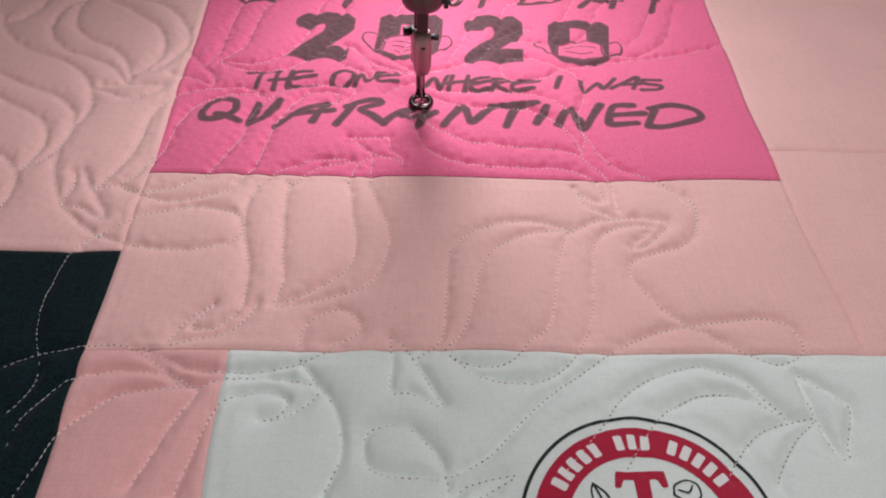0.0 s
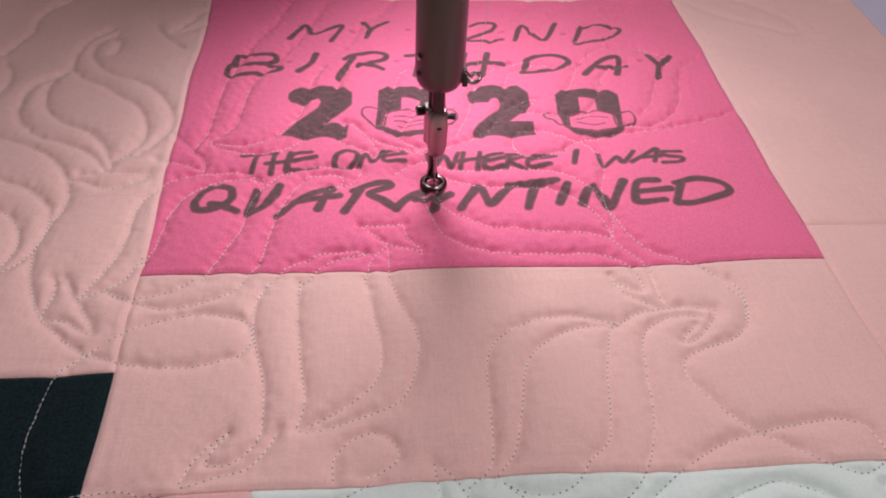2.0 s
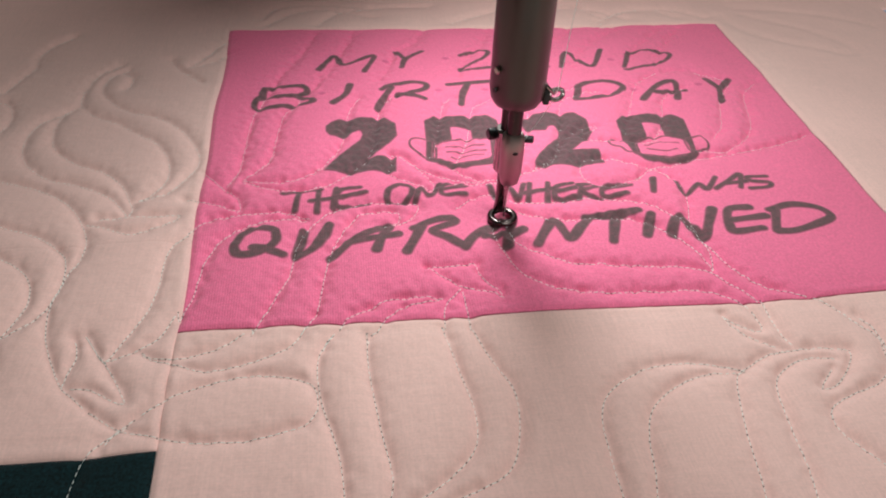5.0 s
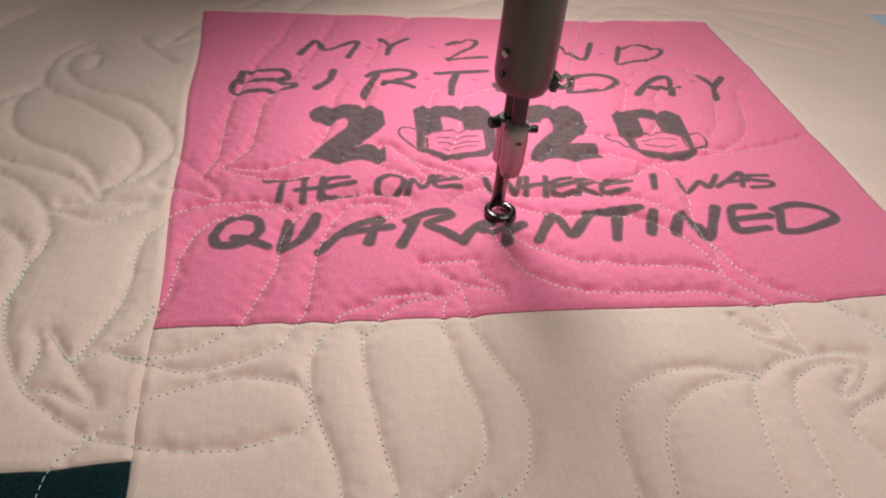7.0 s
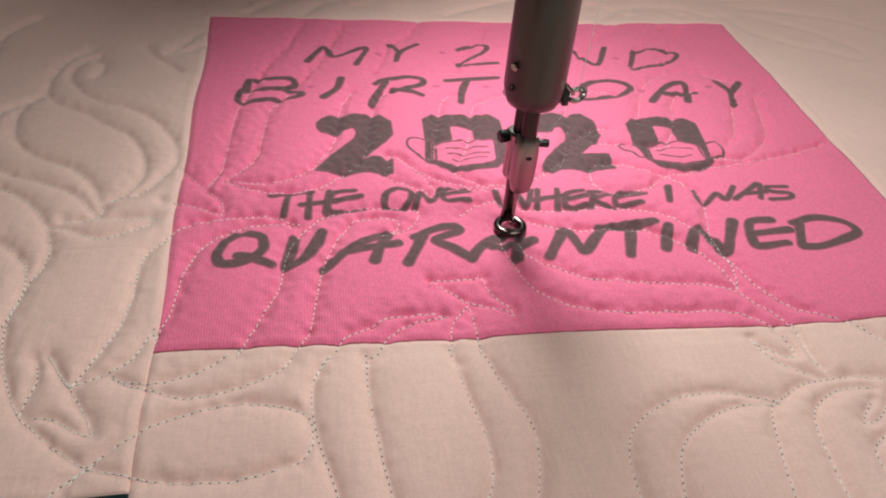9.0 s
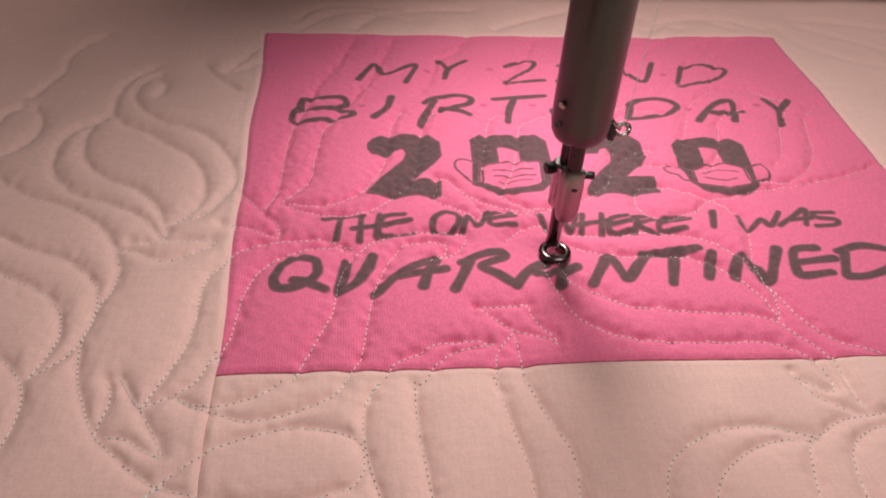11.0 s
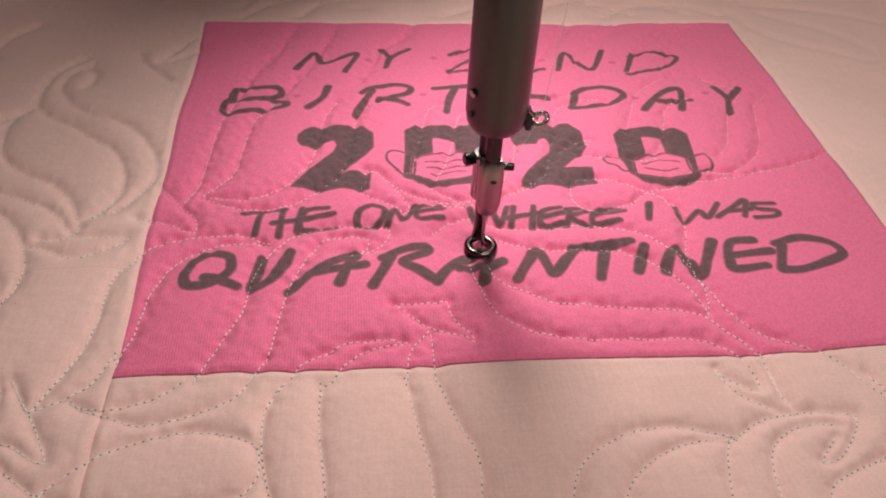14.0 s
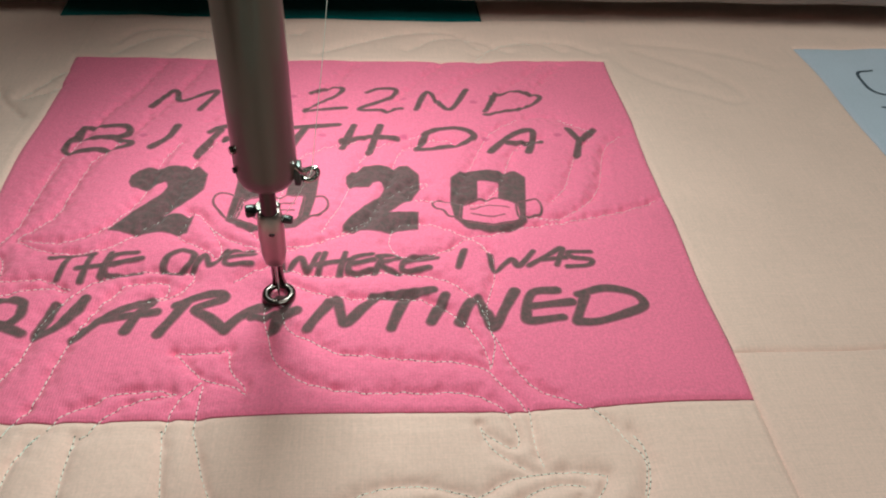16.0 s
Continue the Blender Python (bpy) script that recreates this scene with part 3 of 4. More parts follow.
# ---- stitches: short arched bits of thread, with discs for the shade in the needle holes ----
def stitch_mesh():
    """One stitch, two millimetres of thread along x that dives in at both ends."""
    v, f = [], []
    for u, w, up in ((-0.98, 0.10, -0.12), (-0.5, 0.19, 0.13), (0.5, 0.19, 0.13), (0.98, 0.10, -0.12)):
        for o, lift in ((-w, 0.0), (-w * 0.6, 0.26), (w * 0.6, 0.26), (w, 0.0)):
            v.append((u, o, up + lift + 0.06))
    for r in range(3):
        for q in range(3):
            i = r * 4 + q
            f.append((i, i + 4, i + 5, i + 1))
    return np.array(v), f


STITCH_V, STITCH_F = stitch_mesh()
one = bpy.data.meshes.new("stitch")
one.from_pydata([tuple(p) for p in STITCH_V * 0.001], [], STITCH_F)
one.materials.append(THREAD)
one.polygons.foreach_set("use_smooth", [True] * len(one.polygons))
sv, sf, hv, hf = [], [], [], []
single = 0
rng = random.Random(3)
for c in CURVES:
    steps = np.arange(len(c))
    for k in range(int((len(c) - 1) / 2.8)):
        a, b = (np.array([np.interp(k * 2.8 + e, steps, c[:, m]) for m in (0, 1)]) for e in (0.5, 2.2))
        ln = np.hypot(*(b - a))
        mid = (a + b) / 2
        if ln < 0.5 or 0 < mid[0] < 355 and 200 + 25 * (mid[0] > 215) < mid[1] < 304:
            continue                                   # high up the thread has sunk out of sight
        slim = 0.82 - 0.36 * min(max((mid[1] - 50) / 120, 0), 1)      # pulled in tighter further up
        slim *= 0.7 if mid[0] < 0 and mid[1] < -58 else 1.0                  # sunk into the thick dark jersey
        za, zb = float(height(*a)), float(height(*b))
        turn = Vector((b[0] - a[0], b[1] - a[1], zb - za)).to_track_quat("X", "Z").to_matrix().to_4x4()
        pose_m = Matrix.Translation((mid[0], mid[1], (za + zb) / 2)) @ turn @ pose(0, 0, 0, 0, 0, rng.uniform(-7, 7)) @ Matrix.Diagonal((ln / 1.75, slim, slim, 1))
        if single < 300 and 60 < mid[0] < 270 and -30 < mid[1] < 75:
            single += 1
            ob = new("stitch", one)
            ob.parent = quilt
            m = pose_m.copy()
            m.translation = m.translation * 0.001
            ob.matrix_local = m
        else:
            base = len(sv)
            sv.extend(tuple(pose_m @ Vector(p) * 0.001) for p in STITCH_V)
            sf.extend(tuple(i + base for i in q) for q in STITCH_F)
        # a flat disc, coloured as the shade in the gap before this stitch
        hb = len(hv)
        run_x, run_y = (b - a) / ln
        slim *= 1.15 if mid[0] > 63 and mid[1] < -118 else 1.0          # larger discs on the white jersey, where the gaps' shade shows strongest
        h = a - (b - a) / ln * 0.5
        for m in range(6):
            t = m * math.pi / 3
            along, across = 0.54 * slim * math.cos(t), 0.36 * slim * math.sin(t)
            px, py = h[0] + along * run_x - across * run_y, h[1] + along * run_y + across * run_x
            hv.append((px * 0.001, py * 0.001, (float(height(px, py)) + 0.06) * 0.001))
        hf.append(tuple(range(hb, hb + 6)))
mesh_object("stitching", sv, sf, THREAD, quilt, "pale quilting thread in short stitches", "stuff")
mesh_object("prick_shade", hv, hf, HOLE_SHADE, quilt, "row of dark discs for the shade in the needle pricks between the stitches", "stuff", smooth=False)


# ---- prints that lie on the patches ----
def drape(name, sdf, bounds, mat, parent, lift, label="", cell=0.7, soft=0.0):
    """A print: the area where sdf < 0, laid over the relief; its rim thins out over soft millimetres to both sides."""
    x0, x1, y0, y1 = bounds
    x0, x1, y0, y1 = x0 - soft, x1 + soft, y0 - soft, y1 + soft
    nx, ny = int((x1 - x0) / cell) + 2, int((y1 - y0) / cell) + 2
    gx, gy = np.meshgrid(x0 + np.arange(nx) * cell, y0 + np.arange(ny) * cell)
    d = sdf(gx, gy) - soft
    verts, faces, index = [], [], {}

    def vert(x, y):
        k = (round(x * 50), round(y * 50))
        if k not in index:
            index[k] = len(verts)
            verts.append((x, y))
        return index[k]

    inside = d < 0
    live = np.argwhere(inside[:-1, :-1] | inside[1:, :-1] | inside[:-1, 1:] | inside[1:, 1:])
    for j, i in live:
        ring = ((j, i), (j, i + 1), (j + 1, i + 1), (j + 1, i))
        poly = []
        for k in range(4):
            p, q = ring[k], ring[(k + 1) % 4]
            a, b = d[p], d[q]
            if a < 0:
                poly.append(vert(gx[p], gy[p]))
            if (a < 0) != (b < 0):
                t = a / (a - b)
                poly.append(vert(gx[p] + t * (gx[q] - gx[p]), gy[p] + t * (gy[q] - gy[p])))
        poly = list(dict.fromkeys(poly))
        if len(poly) > 2:
            faces.append(poly)
    xy = np.array(verts)
    z = height(xy[:, 0], xy[:, 1]) + lift
    if soft:                                   # the thin rim sinks into the cloth
        t = np.clip(-(sdf(xy[:, 0], xy[:, 1]) - soft) / (2 * soft), 0, 1)
        cover = t * t * (3 - 2 * t)
        z -= (lift + 0.10) * (1 - cover)
    co = np.column_stack([xy, z]) * 0.001
    ob = mesh_object(name, [tuple(p) for p in co], faces, mat, parent, label)
    if soft:
        ob.data.attributes.new("cover", "FLOAT", "POINT").data.foreach_set("value", cover)
    return ob


def strokes_sdf(lines, width, seed=0):
    curves = [spline(l, 0.6) for l in lines]

    def f(gx, gy):
        d = np.full(gx.shape, 99.0)
        for n_c, c in enumerate(curves):
            for k, (x, y) in enumerate(c):
                w = width / 2 * (1 + 0.10 * math.sin(k * 0.13 + seed + n_c * 2))
                np.minimum(d, np.hypot(gx - x, gy - y) - w, out=d)
        return d
    return f


def polygon_sdf(p):
    p = np.asarray(p, float)

    def f(gx, gy):
        d = np.full(gx.shape, 1e9)
        odd = np.zeros(gx.shape, bool)
        for a, b in zip(p, np.roll(p, -1, 0)):
            e = b - a
            t = np.clip(((gx - a[0]) * e[0] + (gy - a[1]) * e[1]) / (e @ e), 0, 1)
            d = np.minimum(d, np.hypot(gx - a[0] - t * e[0], gy - a[1] - t * e[1]))
            if a[1] != b[1]:
                odd ^= ((a[1] > gy) != (b[1] > gy)) & (gx < (b[0] - a[0]) * (gy - a[1]) / (b[1] - a[1]) + a[0])
        return np.where(odd, -d, d) - 0.5
    return f


def pairs(v):
    return list(zip(v[::2], v[1::2]))


def bounds_of(pts, pad):
    x, y = [p[0] for p in pts], [p[1] for p in pts]
    return min(x) - pad, max(x) + pad, min(y) - pad, max(y) + pad


LETTER_COUNT = [0]


def letter(char, width, *lines, parent=None, mat=None, name="letter", lift=0.30):
    LETTER_COUNT[0] += 1
    ls = [pairs(l) for l in lines]
    pts = [p for l in ls for p in l]
    drape(name, strokes_sdf(ls, width, LETTER_COUNT[0]), bounds_of(pts, width), mat or INK, parent or tee_block, lift,
          "grey brush letter " + char if name == "letter" else "", 0.6, 0 if mat else min(0.7, width * 0.25))


letter("M", 3.9, (57, 239, 68, 260, 74, 246, 94, 258, 87, 235))
letter("Y", 3.9, (110, 266, 115, 253), (128, 264, 116, 253, 112, 240))
letter("2", 3.5, (154, 257, 163, 264, 174, 263, 169, 252, 151, 236, 177, 238))
letter("2", 3.5, (190, 258, 198, 263, 209, 262, 204, 251, 185, 236, 212, 238))
letter("N", 3.9, (221, 237, 230, 259, 242, 237, 256, 263))
letter("D", 3.6, (275, 258, 270, 246, 265, 235), (272, 254, 278, 258, 286, 260, 295, 259, 302, 256, 304, 252, 300, 246, 293, 241, 283, 236, 273, 233, 265, 231))
letter("B", 4.4, (23, 203, 23, 210, 26, 215, 36, 216, 47, 216, 50, 212, 48, 207, 40, 204, 28, 203), (28, 203, 40, 203, 50, 201, 54, 197, 51, 194, 42, 192, 32, 190, 23, 188, 19, 190, 19, 197, 22, 203))
letter("I", 4.7, (77, 216, 74, 204, 66, 193))
letter("R", 4.6, (103, 211, 100, 204, 96, 195, 93, 185), (97, 209, 102, 214, 109, 216, 117, 218, 124, 216, 126, 212, 123, 207, 115, 204, 106, 202), (107, 203, 116, 200, 123, 195))
letter("T", 4.7, (140, 213, 159, 216, 173, 218), (153, 214, 148, 201, 145, 187))
letter("H", 4.7, (182, 217, 175, 191), (198, 217, 191, 188), (175, 201, 190, 204, 208, 204))
letter("D", 4.5, (226, 210, 223, 200, 219, 191), (225, 208, 231, 212, 239, 214, 246, 214, 252, 211, 255, 206, 252, 201, 246, 196, 237, 193, 228, 191, 219, 190))
letter("A", 4.6, (263, 188, 269, 196, 277, 205, 284, 210, 290, 212, 292, 209, 290, 199, 286, 188), (275, 198, 284, 199, 295, 199))
letter("Y", 4.7, (315, 213, 320, 202, 331, 213), (320, 202, 315, 185))
letter("T", 3.5, (40, 96, 49, 98, 59, 99), (48, 97, 46, 82))
letter("H", 3.5, (58, 98, 57, 80), (67, 99, 65, 83), (54, 88, 70, 91))
letter("E", 3.5, (79, 99, 69, 97, 67, 85, 83, 86), (68, 91, 82, 95))
letter("O", 3.5, (100, 101, 94, 96, 93, 88, 99, 85, 105, 91, 106, 98, 100, 101))
letter("N", 3.5, (107, 87, 111, 98, 115, 89, 121, 101))
letter("E", 3.5, (133, 101, 123, 99, 122, 90, 134, 91), (123, 95, 135, 98))
letter("W", 3.5, (147, 100, 150, 86, 157, 94, 161, 86, 166, 97))
letter("H", 3.5, (169, 97, 166, 84), (179, 97, 176, 82), (165, 89, 182, 92))
letter("E", 3.5, (192, 96, 183, 93, 181, 84, 193, 86), (182, 89, 193, 92))
letter("R", 3.5, (197, 94, 193, 83), (195, 94, 204, 96, 205, 93, 196, 89, 205, 83))
letter("E", 3.5, (222, 96, 210, 94, 207, 85, 220, 86), (208, 90, 224, 93))
letter("I", 3.8, (238, 98, 234, 85))
letter("W", 3.5, (251, 96, 252, 84, 261, 90, 264, 85, 273, 96))
letter("A", 3.5, (269, 85, 279, 92, 288, 98, 283, 85), (276, 89, 289, 91))
letter("S", 3.5, (302, 95, 291, 95, 292, 91, 301, 89, 299, 85, 288, 84))
letter("Q", 5.2, (38, 61, 37, 65, 34, 67, 30, 68, 26, 67, 22, 63, 20, 58, 19, 53, 20, 49, 22, 47, 27, 47, 31, 49, 35, 52, 38, 57, 38, 61), (28, 52, 33, 51, 37, 49, 42, 47))
letter("U", 5.5, (51, 65, 49, 53, 48, 46, 55, 50, 60, 59, 63, 68))
letter("A", 5.5, (64, 44, 73, 54, 87, 64, 92, 66, 88, 56, 85, 46), (75, 54, 96, 58))
letter("R", 5.5, (108, 64, 104, 54, 99, 44), (104, 62, 113, 67, 122, 69, 124, 65, 113, 59, 120, 53, 127, 46))
letter("A", 5.5, (127, 46, 136, 57, 153, 67, 150, 55, 148, 46), (138, 54, 158, 58))
letter("N", 5.5, (163, 47, 171, 60, 175, 66, 178, 53, 180, 49, 187, 58, 194, 67))
letter("T", 5.5, (192, 67, 208, 68, 221, 70), (207, 65, 203, 54, 200, 45))
letter("I", 5.5, (226, 66, 222, 57, 218, 48))
letter("N", 5.5, (231, 48, 235, 57, 241, 65, 244, 55, 247, 46, 253, 56, 259, 67))
letter("E", 5.2, (279, 67, 267, 65, 262, 51, 264, 47, 279, 49), (264, 56, 285, 59))
letter("D", 5.2, (292, 63, 285, 47), (289, 64, 303, 68, 316, 64, 319, 56, 310, 51, 295, 46, 285, 46))

TWO = pairs((62, 164, 65, 169, 71, 173, 81, 174, 96, 173, 102, 165, 102, 151, 97, 143, 89, 135, 84, 130, 90, 130, 100, 130, 99, 115, 78, 115, 61, 117, 61, 120, 65, 127, 73, 137, 81, 147, 83, 154, 82, 158, 80, 159, 76, 157, 74, 153, 69, 153, 64, 154, 62, 158))
ZEROS = (
    {"outer": (119, 144, 120, 167, 126, 173, 158, 172, 163, 165, 162, 143, 159, 125, 153, 118, 138, 116, 124, 119, 117, 126),
     "slot": (134, 141, 135, 159, 146, 158, 145, 141),
     "mask": (123, 144, 132, 144, 142, 146, 153, 145, 156, 143, 155, 128, 151, 123, 139, 121, 124, 124, 121, 129),
     "lines": ((129, 137, 140, 139, 152, 138),
               (129, 132, 141, 133, 152, 132),
               (131, 127, 141, 128, 150, 128),
               (123, 143, 116, 147, 110, 146, 109, 139, 113, 132, 116, 128, 119, 126),
               (161, 143, 167, 143, 169, 136, 165, 129, 159, 126),
               (124, 141, 122, 126, 118, 127),
               (156, 142, 155, 126, 160, 126))},
    {"outer": (235, 137, 237, 161, 243, 168, 274, 168, 279, 161, 274, 127, 274, 122, 267, 116, 253, 114, 242, 116, 236, 124),
     "slot": (250, 137, 252, 157, 263, 157, 260, 137),
     "mask": (241, 137, 251, 142, 261, 142, 271, 135, 271, 124, 265, 121, 254, 119, 244, 121, 239, 124),
     "lines": ((245, 132, 256, 136, 266, 133),
               (245, 128, 255, 125, 263, 127),
               (241, 137, 230, 142, 225, 138, 226, 133, 230, 131, 233, 126, 239, 125),
               (272, 137, 282, 140, 284, 133, 282, 128, 276, 127, 271, 124),
               (241, 137, 240, 130, 239, 124),
               (270, 135, 270, 128, 271, 124))},
)


def shifted(p, dx, dy=0.0):
    return [(x + dx, y + dy) for x, y in p]


for dx, dy in ((0, 0), (116.5, -0.5)):
    p = shifted(TWO, dx, dy)
    drape("digit", polygon_sdf(p), bounds_of(p, 2), INK, tee_block, 0.26, "grey block digit 2", soft=0.6)
for zero in ZEROS:
    z, s, m = (pairs(zero[k]) for k in ("outer", "slot", "mask"))
    fz, fs, fm = polygon_sdf(z), polygon_sdf(s), polygon_sdf(m)
    drape("digit", lambda x, y, a=fz, b=fs, c=fm: np.maximum(a(x, y), np.maximum(-b(x, y), -c(x, y))),
          bounds_of(z, 2), INK, tee_block, 0.26, "grey block digit 0", 0.6, soft=0.6)
    letter("", 1.5, zero["mask"] + zero["mask"][:2], name="mask_line", lift=0.38)
    for k, line in enumerate(zero["lines"]):
        letter("", 1.1 if k < 3 and zero is ZEROS[0] or k < 2 else 1.5, line, name="mask_line", lift=0.38)
for x, y in ((59, 206), (133, 206), (163, 206), (212, 206), (262, 204), (307, 206), (143, 252), (213, 251), (259, 247), (102, 251)):
    drape("dot", lambda gx, gy, a=x, b=y: np.hypot((gx - a) * 0.8, gy - b) - 2.0, (x - 4, x + 4, y - 4, y + 4), DOT_INK, tee_block, 0.2, soft=1.2)

# the seal on the white block
SX, SY = 238.5, -201.0


def ring(name, r0, r1, mat, lift, label):
    drape(name, lambda x, y: np.maximum(np.hypot(x - SX, y - SY) - r1, r0 - np.hypot(x - SX, y - SY)),
          (SX - r1 - 2, SX + r1 + 2, SY - r1 - 2, SY + r1 + 2), mat, white_block, lift, label, 0.9)


ring("seal_rim", 48.3, 49.8, GREEN_INK, 0.22, "thin black-green circle")
ring("seal_band", 31.5, 44.5, RED_INK, 0.22, "crimson ring")
for k in range(15):                                  # plain bars where the seal is lettered
    if k in (5, 9):
        continue
    a = radians(149 - k * 8.2)
    cx, cy = SX + 38 * math.cos(a), SY + 38 * math.sin(a)
    tx, ty = math.cos(a), math.sin(a)
    bar = [(cx + tx * u - ty * v, cy + ty * u + tx * v) for u, v in ((-2.8, -1.25), (2.8, -1.25), (2.8, 1.25), (-2.8, 1.25))]
    drape("seal_bar", polygon_sdf(bar), bounds_of(bar, 2), PALE_INK, white_block, 0.32)
T_SHAPE = pairs((229, -176.5, 247.5, -176.5, 248, -182.5, 246.5, -182.5, 245, -179, 241, -179, 240.5, -202, 236, -202,
                 236, -179, 231, -179, 229.5, -182.5, 228, -182.5))
drape("seal_emblem", polygon_sdf(T_SHAPE), bounds_of(T_SHAPE, 2), RED_INK, white_block, 0.26, "crimson upright emblem")
for line in ((219, -181, 224, -186, 225, -192, 219, -189, 218, -184, 219, -181), (219, -181, 223, -191),
             (250, -186, 251, -182, 256, -180, 260, -182, 260, -187, 255, -189, 250, -186), (252, -184, 256, -185, 258, -182),
             (255, -189, 256, -196), (225, -192, 228, -200)):
    letter("", 0.9, line, name="seal_sketch", parent=white_block, mat=GREEN_INK, lift=0.3)

# dark drawn lines on the blue block
for line in ((558, 292, 545, 288, 542, 274, 543, 262, 552, 256, 575, 258), (538, 239, 552, 237, 570, 240), (585, 285, 590, 262, 605, 258)):
    letter("", 2.2, line, name="drawn_line", parent=blue_block, mat=NAVY_INK)

# ---- the roll of finished quilt at the back ----
roll = thing("quilt_roll", "grey fabric-covered take-up roll behind the quilt", "roller", place=(0.2, 0.397, 0.063))
bm = bmesh.new()
seg, cols = 56, 120
rows_ = []
for i in range(cols + 1):
    x = -1.0 + 2.0 * i / cols
    rr = 0.0510 + 0.0005 * math.sin(i * 0.9) + 0.0004 * math.sin(i * 0.23)
    rows_.append([bm.verts.new((x, (rr + 0.0006 * math.sin(3 * a + i * 0.11)) * math.cos(a), (rr + 0.0006 * math.sin(3 * a + i * 0.11)) * math.sin(a)))
                  for a in (2 * math.pi * k / seg for k in range(seg))])
for a, b in zip(rows_, rows_[1:]):
    for k in range(seg):
        j = (k + 1) % seg
        bm.faces.new((a[k], a[j], b[j], b[k]))
bmesh.ops.recalc_face_normals(bm, faces=bm.faces)
part("rolled_fabric", bm, BACKING, roll)
for x in (-1.0, 1.0):
    part("end_cap", lathe([(0.020, -0.02), (0.022, -0.018), (0.022, 0.018), (0.020, 0.02)],
                          pose(x, 0, 0, 0, 90, 0)), STEEL, roll, "dark metal tube end")

# ---- the sewing head ----
HX, HY = 0.149, 0.068
HZ = float(height(HX * 1000, HY * 1000)) * 0.001
head = thing("sewing_head", "taupe enamelled sewing head with a round chrome hopping foot", "sewing machine", place=(HX, HY, HZ))
housing = part("housing", lathe([(0.0040, 0.0650), (0.0080, 0.0642), (0.0103, 0.0655), (0.0118, 0.0684), (0.0125, 0.0730), (0.0125, 0.34)],
                                pose(0.0008, 0.001, 0), 64), ENAMEL, head)
part("vent_hole", lathe([(0.0011, -0.0005), (0.0013, 0.0), (0.0011, 0.0005)], pose(-0.0106, -0.0055, 0.0745, 90, 0, -63), 16), BLACK, housing)
part("oil_plug", lathe([(0.0016, -0.0006), (0.0018, 0.0003), (0.0012, 0.0008)], pose(-0.0104, -0.0060, 0.0840, 90, 0, -60), 20), CHROME, housing)
# arm out of sight overhead, added to keep ceiling light off the back
part("arm", box(-0.055, 0.055, -0.045, 0.62, 0.30, 0.44, 0.02, 4), ENAMEL, head, "long taupe enamelled machine arm")
# thread guide at the side
guide = part("thread_guide", box(0.0120, 0.0150, -0.004, 0.004, 0.0655, 0.0735, 0.001), BLACK, head, "black bracket with a chrome eyelet")
ring_pts = [(0.0185 + 0.0030 * math.cos(a), -0.0005 + 0.0022 * math.sin(a), 0.0690 + 0.0016 * math.sin(a + 0.6)) for a in np.linspace(0, 2 * math.pi, 28)]
part("eyelet", tube(ring_pts, 0.0011), CHROME, guide)
part("clip", tube([(0.0130, -0.003, 0.0745), (0.0150, -0.0035, 0.0725), (0.0168, -0.002, 0.0705)], 0.0009), CHROME, guide)
# foot bar and its clamp, behind
part("foot_bar", lathe([(0.0030, 0.044), (0.0030, 0.075)], pose(-0.0012, 0.0045, 0), 24), STEEL, head, "dark steel rod")
clamp = part("foot_clamp", lathe([(0.0040, 0.0265), (0.0050, 0.0280), (0.0050, 0.0470), (0.0056, 0.0475), (0.0056, 0.0490), (0.0046, 0.0500)],
                                 pose(-0.0012, 0.0045, 0), 32), CHROME, head)
part("clamp_screw", lathe([(0.0010, -0.0065), (0.0012, -0.0035), (0.0025, -0.0035), (0.0028, -0.0030), (0.0028, 0.0), (0.0022, 0.0006)],
                          pose(-0.0098, 0.0030, 0.0475, 0, -90, 12), 20), BLACK, clamp, "black thumb screw")
shank = bmesh.new()
prev = None
for z, w, d, y in ((0.029, 0.0038, 0.0030, 0.0046), (0.024, 0.0030, 0.0025, 0.0050), (0.014, 0.0026, 0.0021, 0.0056), (0.006, 0.0027, 0.0020, 0.0060), (0.0022, 0.0034, 0.0018, 0.0058)):
    ringv = [shank.verts.new((-0.0004 + w * math.copysign(abs(math.cos(a)) ** 0.6, math.cos(a)), y + d * math.copysign(abs(math.sin(a)) ** 0.6, math.sin(a)), z))
             for a in (2 * math.pi * k / 16 for k in range(16))]
    if prev:
        for k in range(16):
            shank.faces.new((prev[k], prev[(k + 1) % 16], ringv[(k + 1) % 16], ringv[k]))
    else:
        shank.faces.new(ringv)
    prev = ringv
shank.faces.new(prev[::-1])
bmesh.ops.recalc_face_normals(shank, faces=shank.faces)
part("foot_shank", shank, DARK_CHROME, head)
foot = bmesh.new()
fr = []
for i in range(48):
    a = 2 * math.pi * i / 48
    fr.append([foot.verts.new(((0.0058 + 0.0019 * math.cos(b)) * math.cos(a), (0.0058 + 0.0019 * math.cos(b)) * math.sin(a), 0.0017 + 0.0014 * math.sin(b)))
               for b in (2 * math.pi * k / 14 for k in range(14))])
for i in range(48):
    for k in range(14):
        foot.faces.new((fr[i][k], fr[(i + 1) % 48][k], fr[(i + 1) % 48][(k + 1) % 14], fr[i][(k + 1) % 14]))
bmesh.ops.recalc_face_normals(foot, faces=foot.faces)
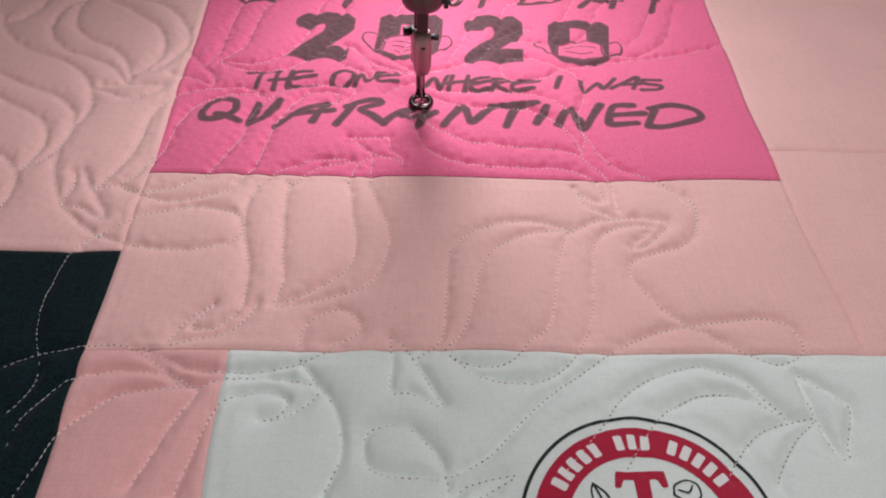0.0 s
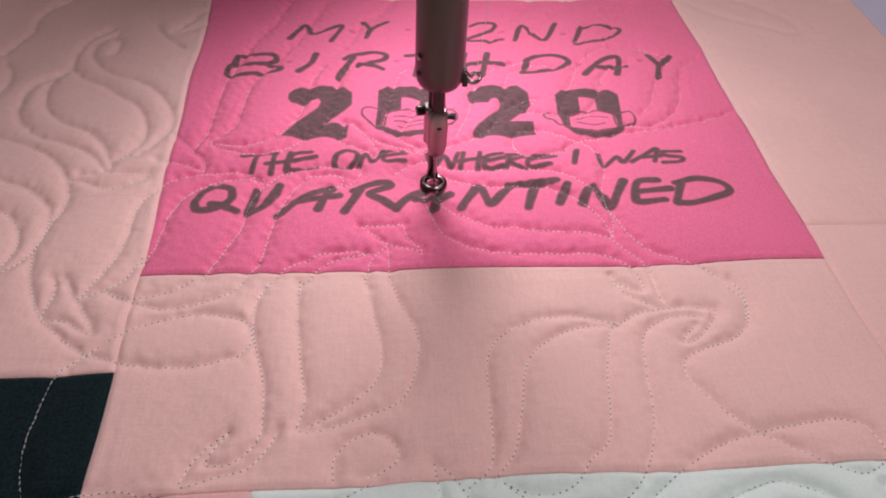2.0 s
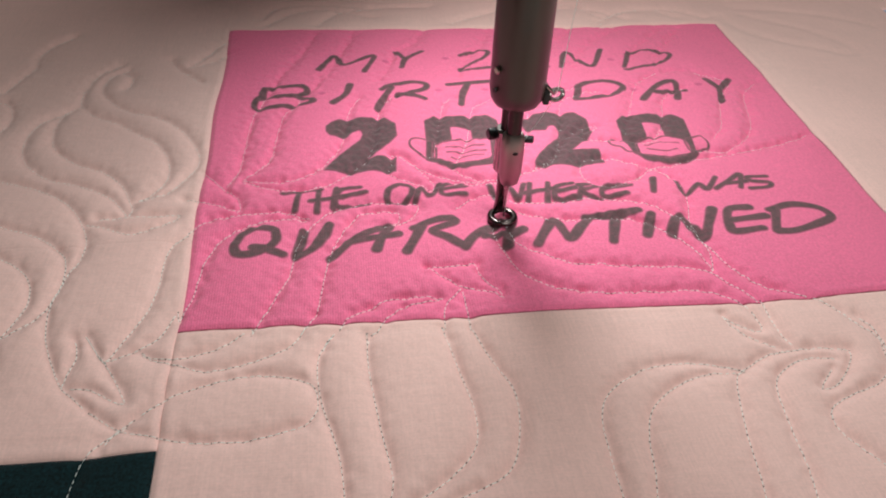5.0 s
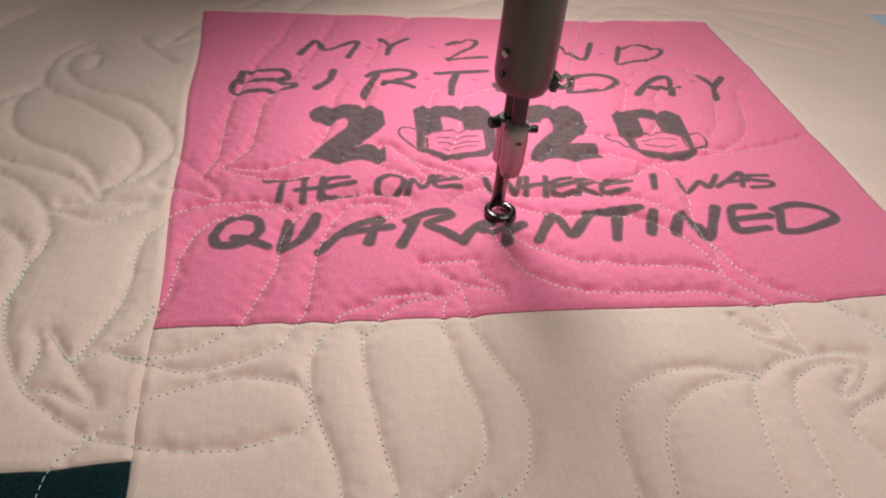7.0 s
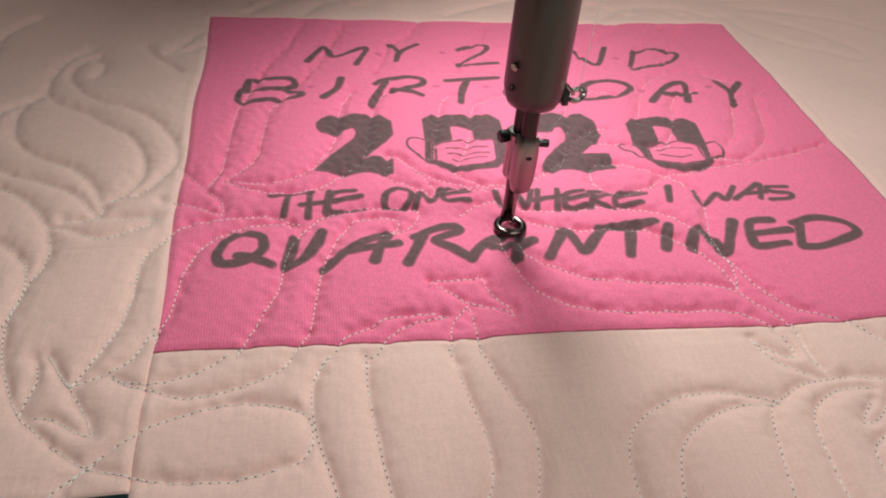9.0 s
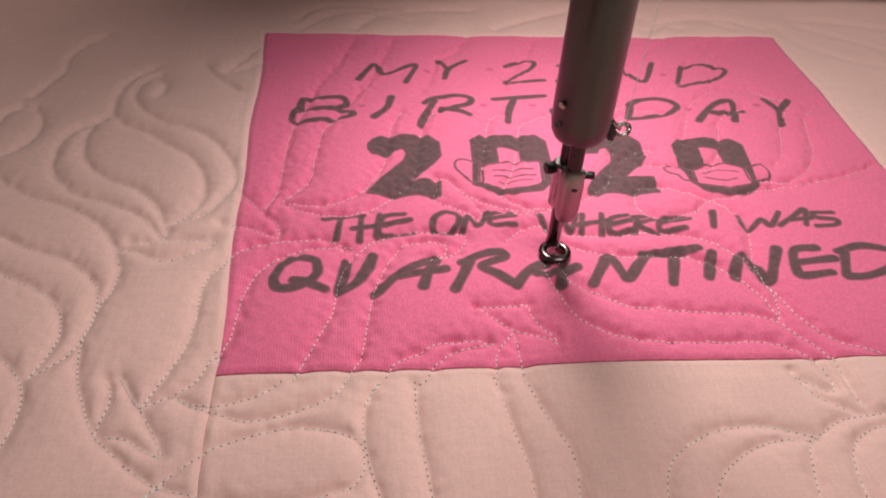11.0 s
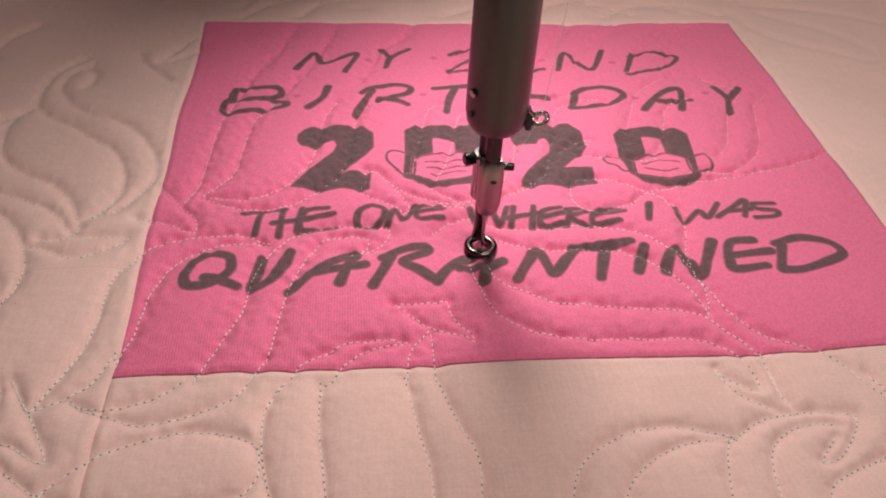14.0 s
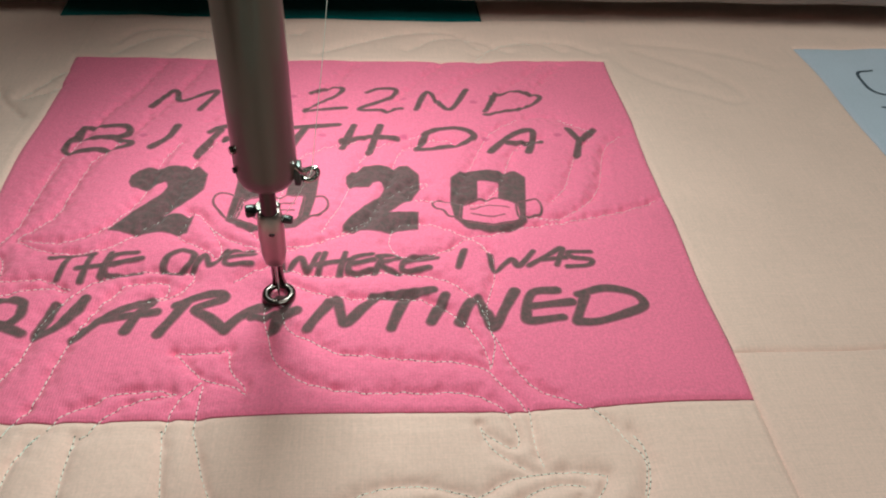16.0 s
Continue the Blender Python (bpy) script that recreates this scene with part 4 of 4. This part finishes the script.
part("foot_ring", foot, DARK_CHROME, head, "round chrome hopping foot")
# needle bar, clamp, needle and thread, in front
part("needle_bar", lathe([(0.0034, 0.040), (0.0034, 0.075)], pose(0.0006, -0.0028, 0), 28), STEEL, head, "dark steel rod")
block = bmesh.new()
prev = None
for z, w, d in ((0.0235, 0.0032, 0.0026), (0.0245, 0.0042, 0.0034), (0.0300, 0.0053, 0.0040), (0.0420, 0.0055, 0.0042), (0.0500, 0.0050, 0.0042), (0.0515, 0.0040, 0.0034)):
    ringv = [block.verts.new((0.0006 + w * math.copysign(abs(math.cos(a)) ** 0.7, math.cos(a)), -0.0028 + d * math.copysign(abs(math.sin(a)) ** 0.7, math.sin(a)), z))
             for a in (2 * math.pi * k / 28 for k in range(28))]
    if prev:
        for k in range(28):
            block.faces.new((prev[k], prev[(k + 1) % 28], ringv[(k + 1) % 28], ringv[k]))
    else:
        block.faces.new(ringv)
    prev = ringv
block.faces.new(prev[::-1])
bmesh.ops.recalc_face_normals(block, faces=block.faces)
nclamp = part("needle_clamp", block, SATIN, head, "satin chrome needle clamp")
part("clamp_slot", lathe([(0.0012, -0.0003), (0.0014, 0.0), (0.0012, 0.0003)], pose(0.0012, -0.0071, 0.0425, 90, 0, 0) @ Matrix.Diagonal((1, 0.6, 1, 1)), 16), BLACK, nclamp, "dark oblong slot")
part("needle_screw", lathe([(0.0010, -0.003), (0.0018, 0.0), (0.0018, 0.0035), (0.0014, 0.004)], pose(0.0060, -0.0028, 0.0478, 0, 90, -10), 16), BLACK, nclamp, "black set screw")
part("needle", lathe([(0.0002, 0.0020), (0.0006, 0.0060), (0.0007, 0.0180), (0.0011, 0.0200), (0.0011, 0.0280)], pose(0.0002, -0.0012, 0), 12), CHROME, head)
part("thread", tube([(0.0005, -0.0016, 0.006), (0.0010, -0.0040, 0.022), (0.0040, -0.0048, 0.046), (0.0140, -0.0030, 0.062), (0.0190, -0.0005, 0.070), (0.0260, 0.010, 0.12), (0.0480, 0.03, 0.31)], 0.00013, 6), THREAD, head, "pale sewing thread")
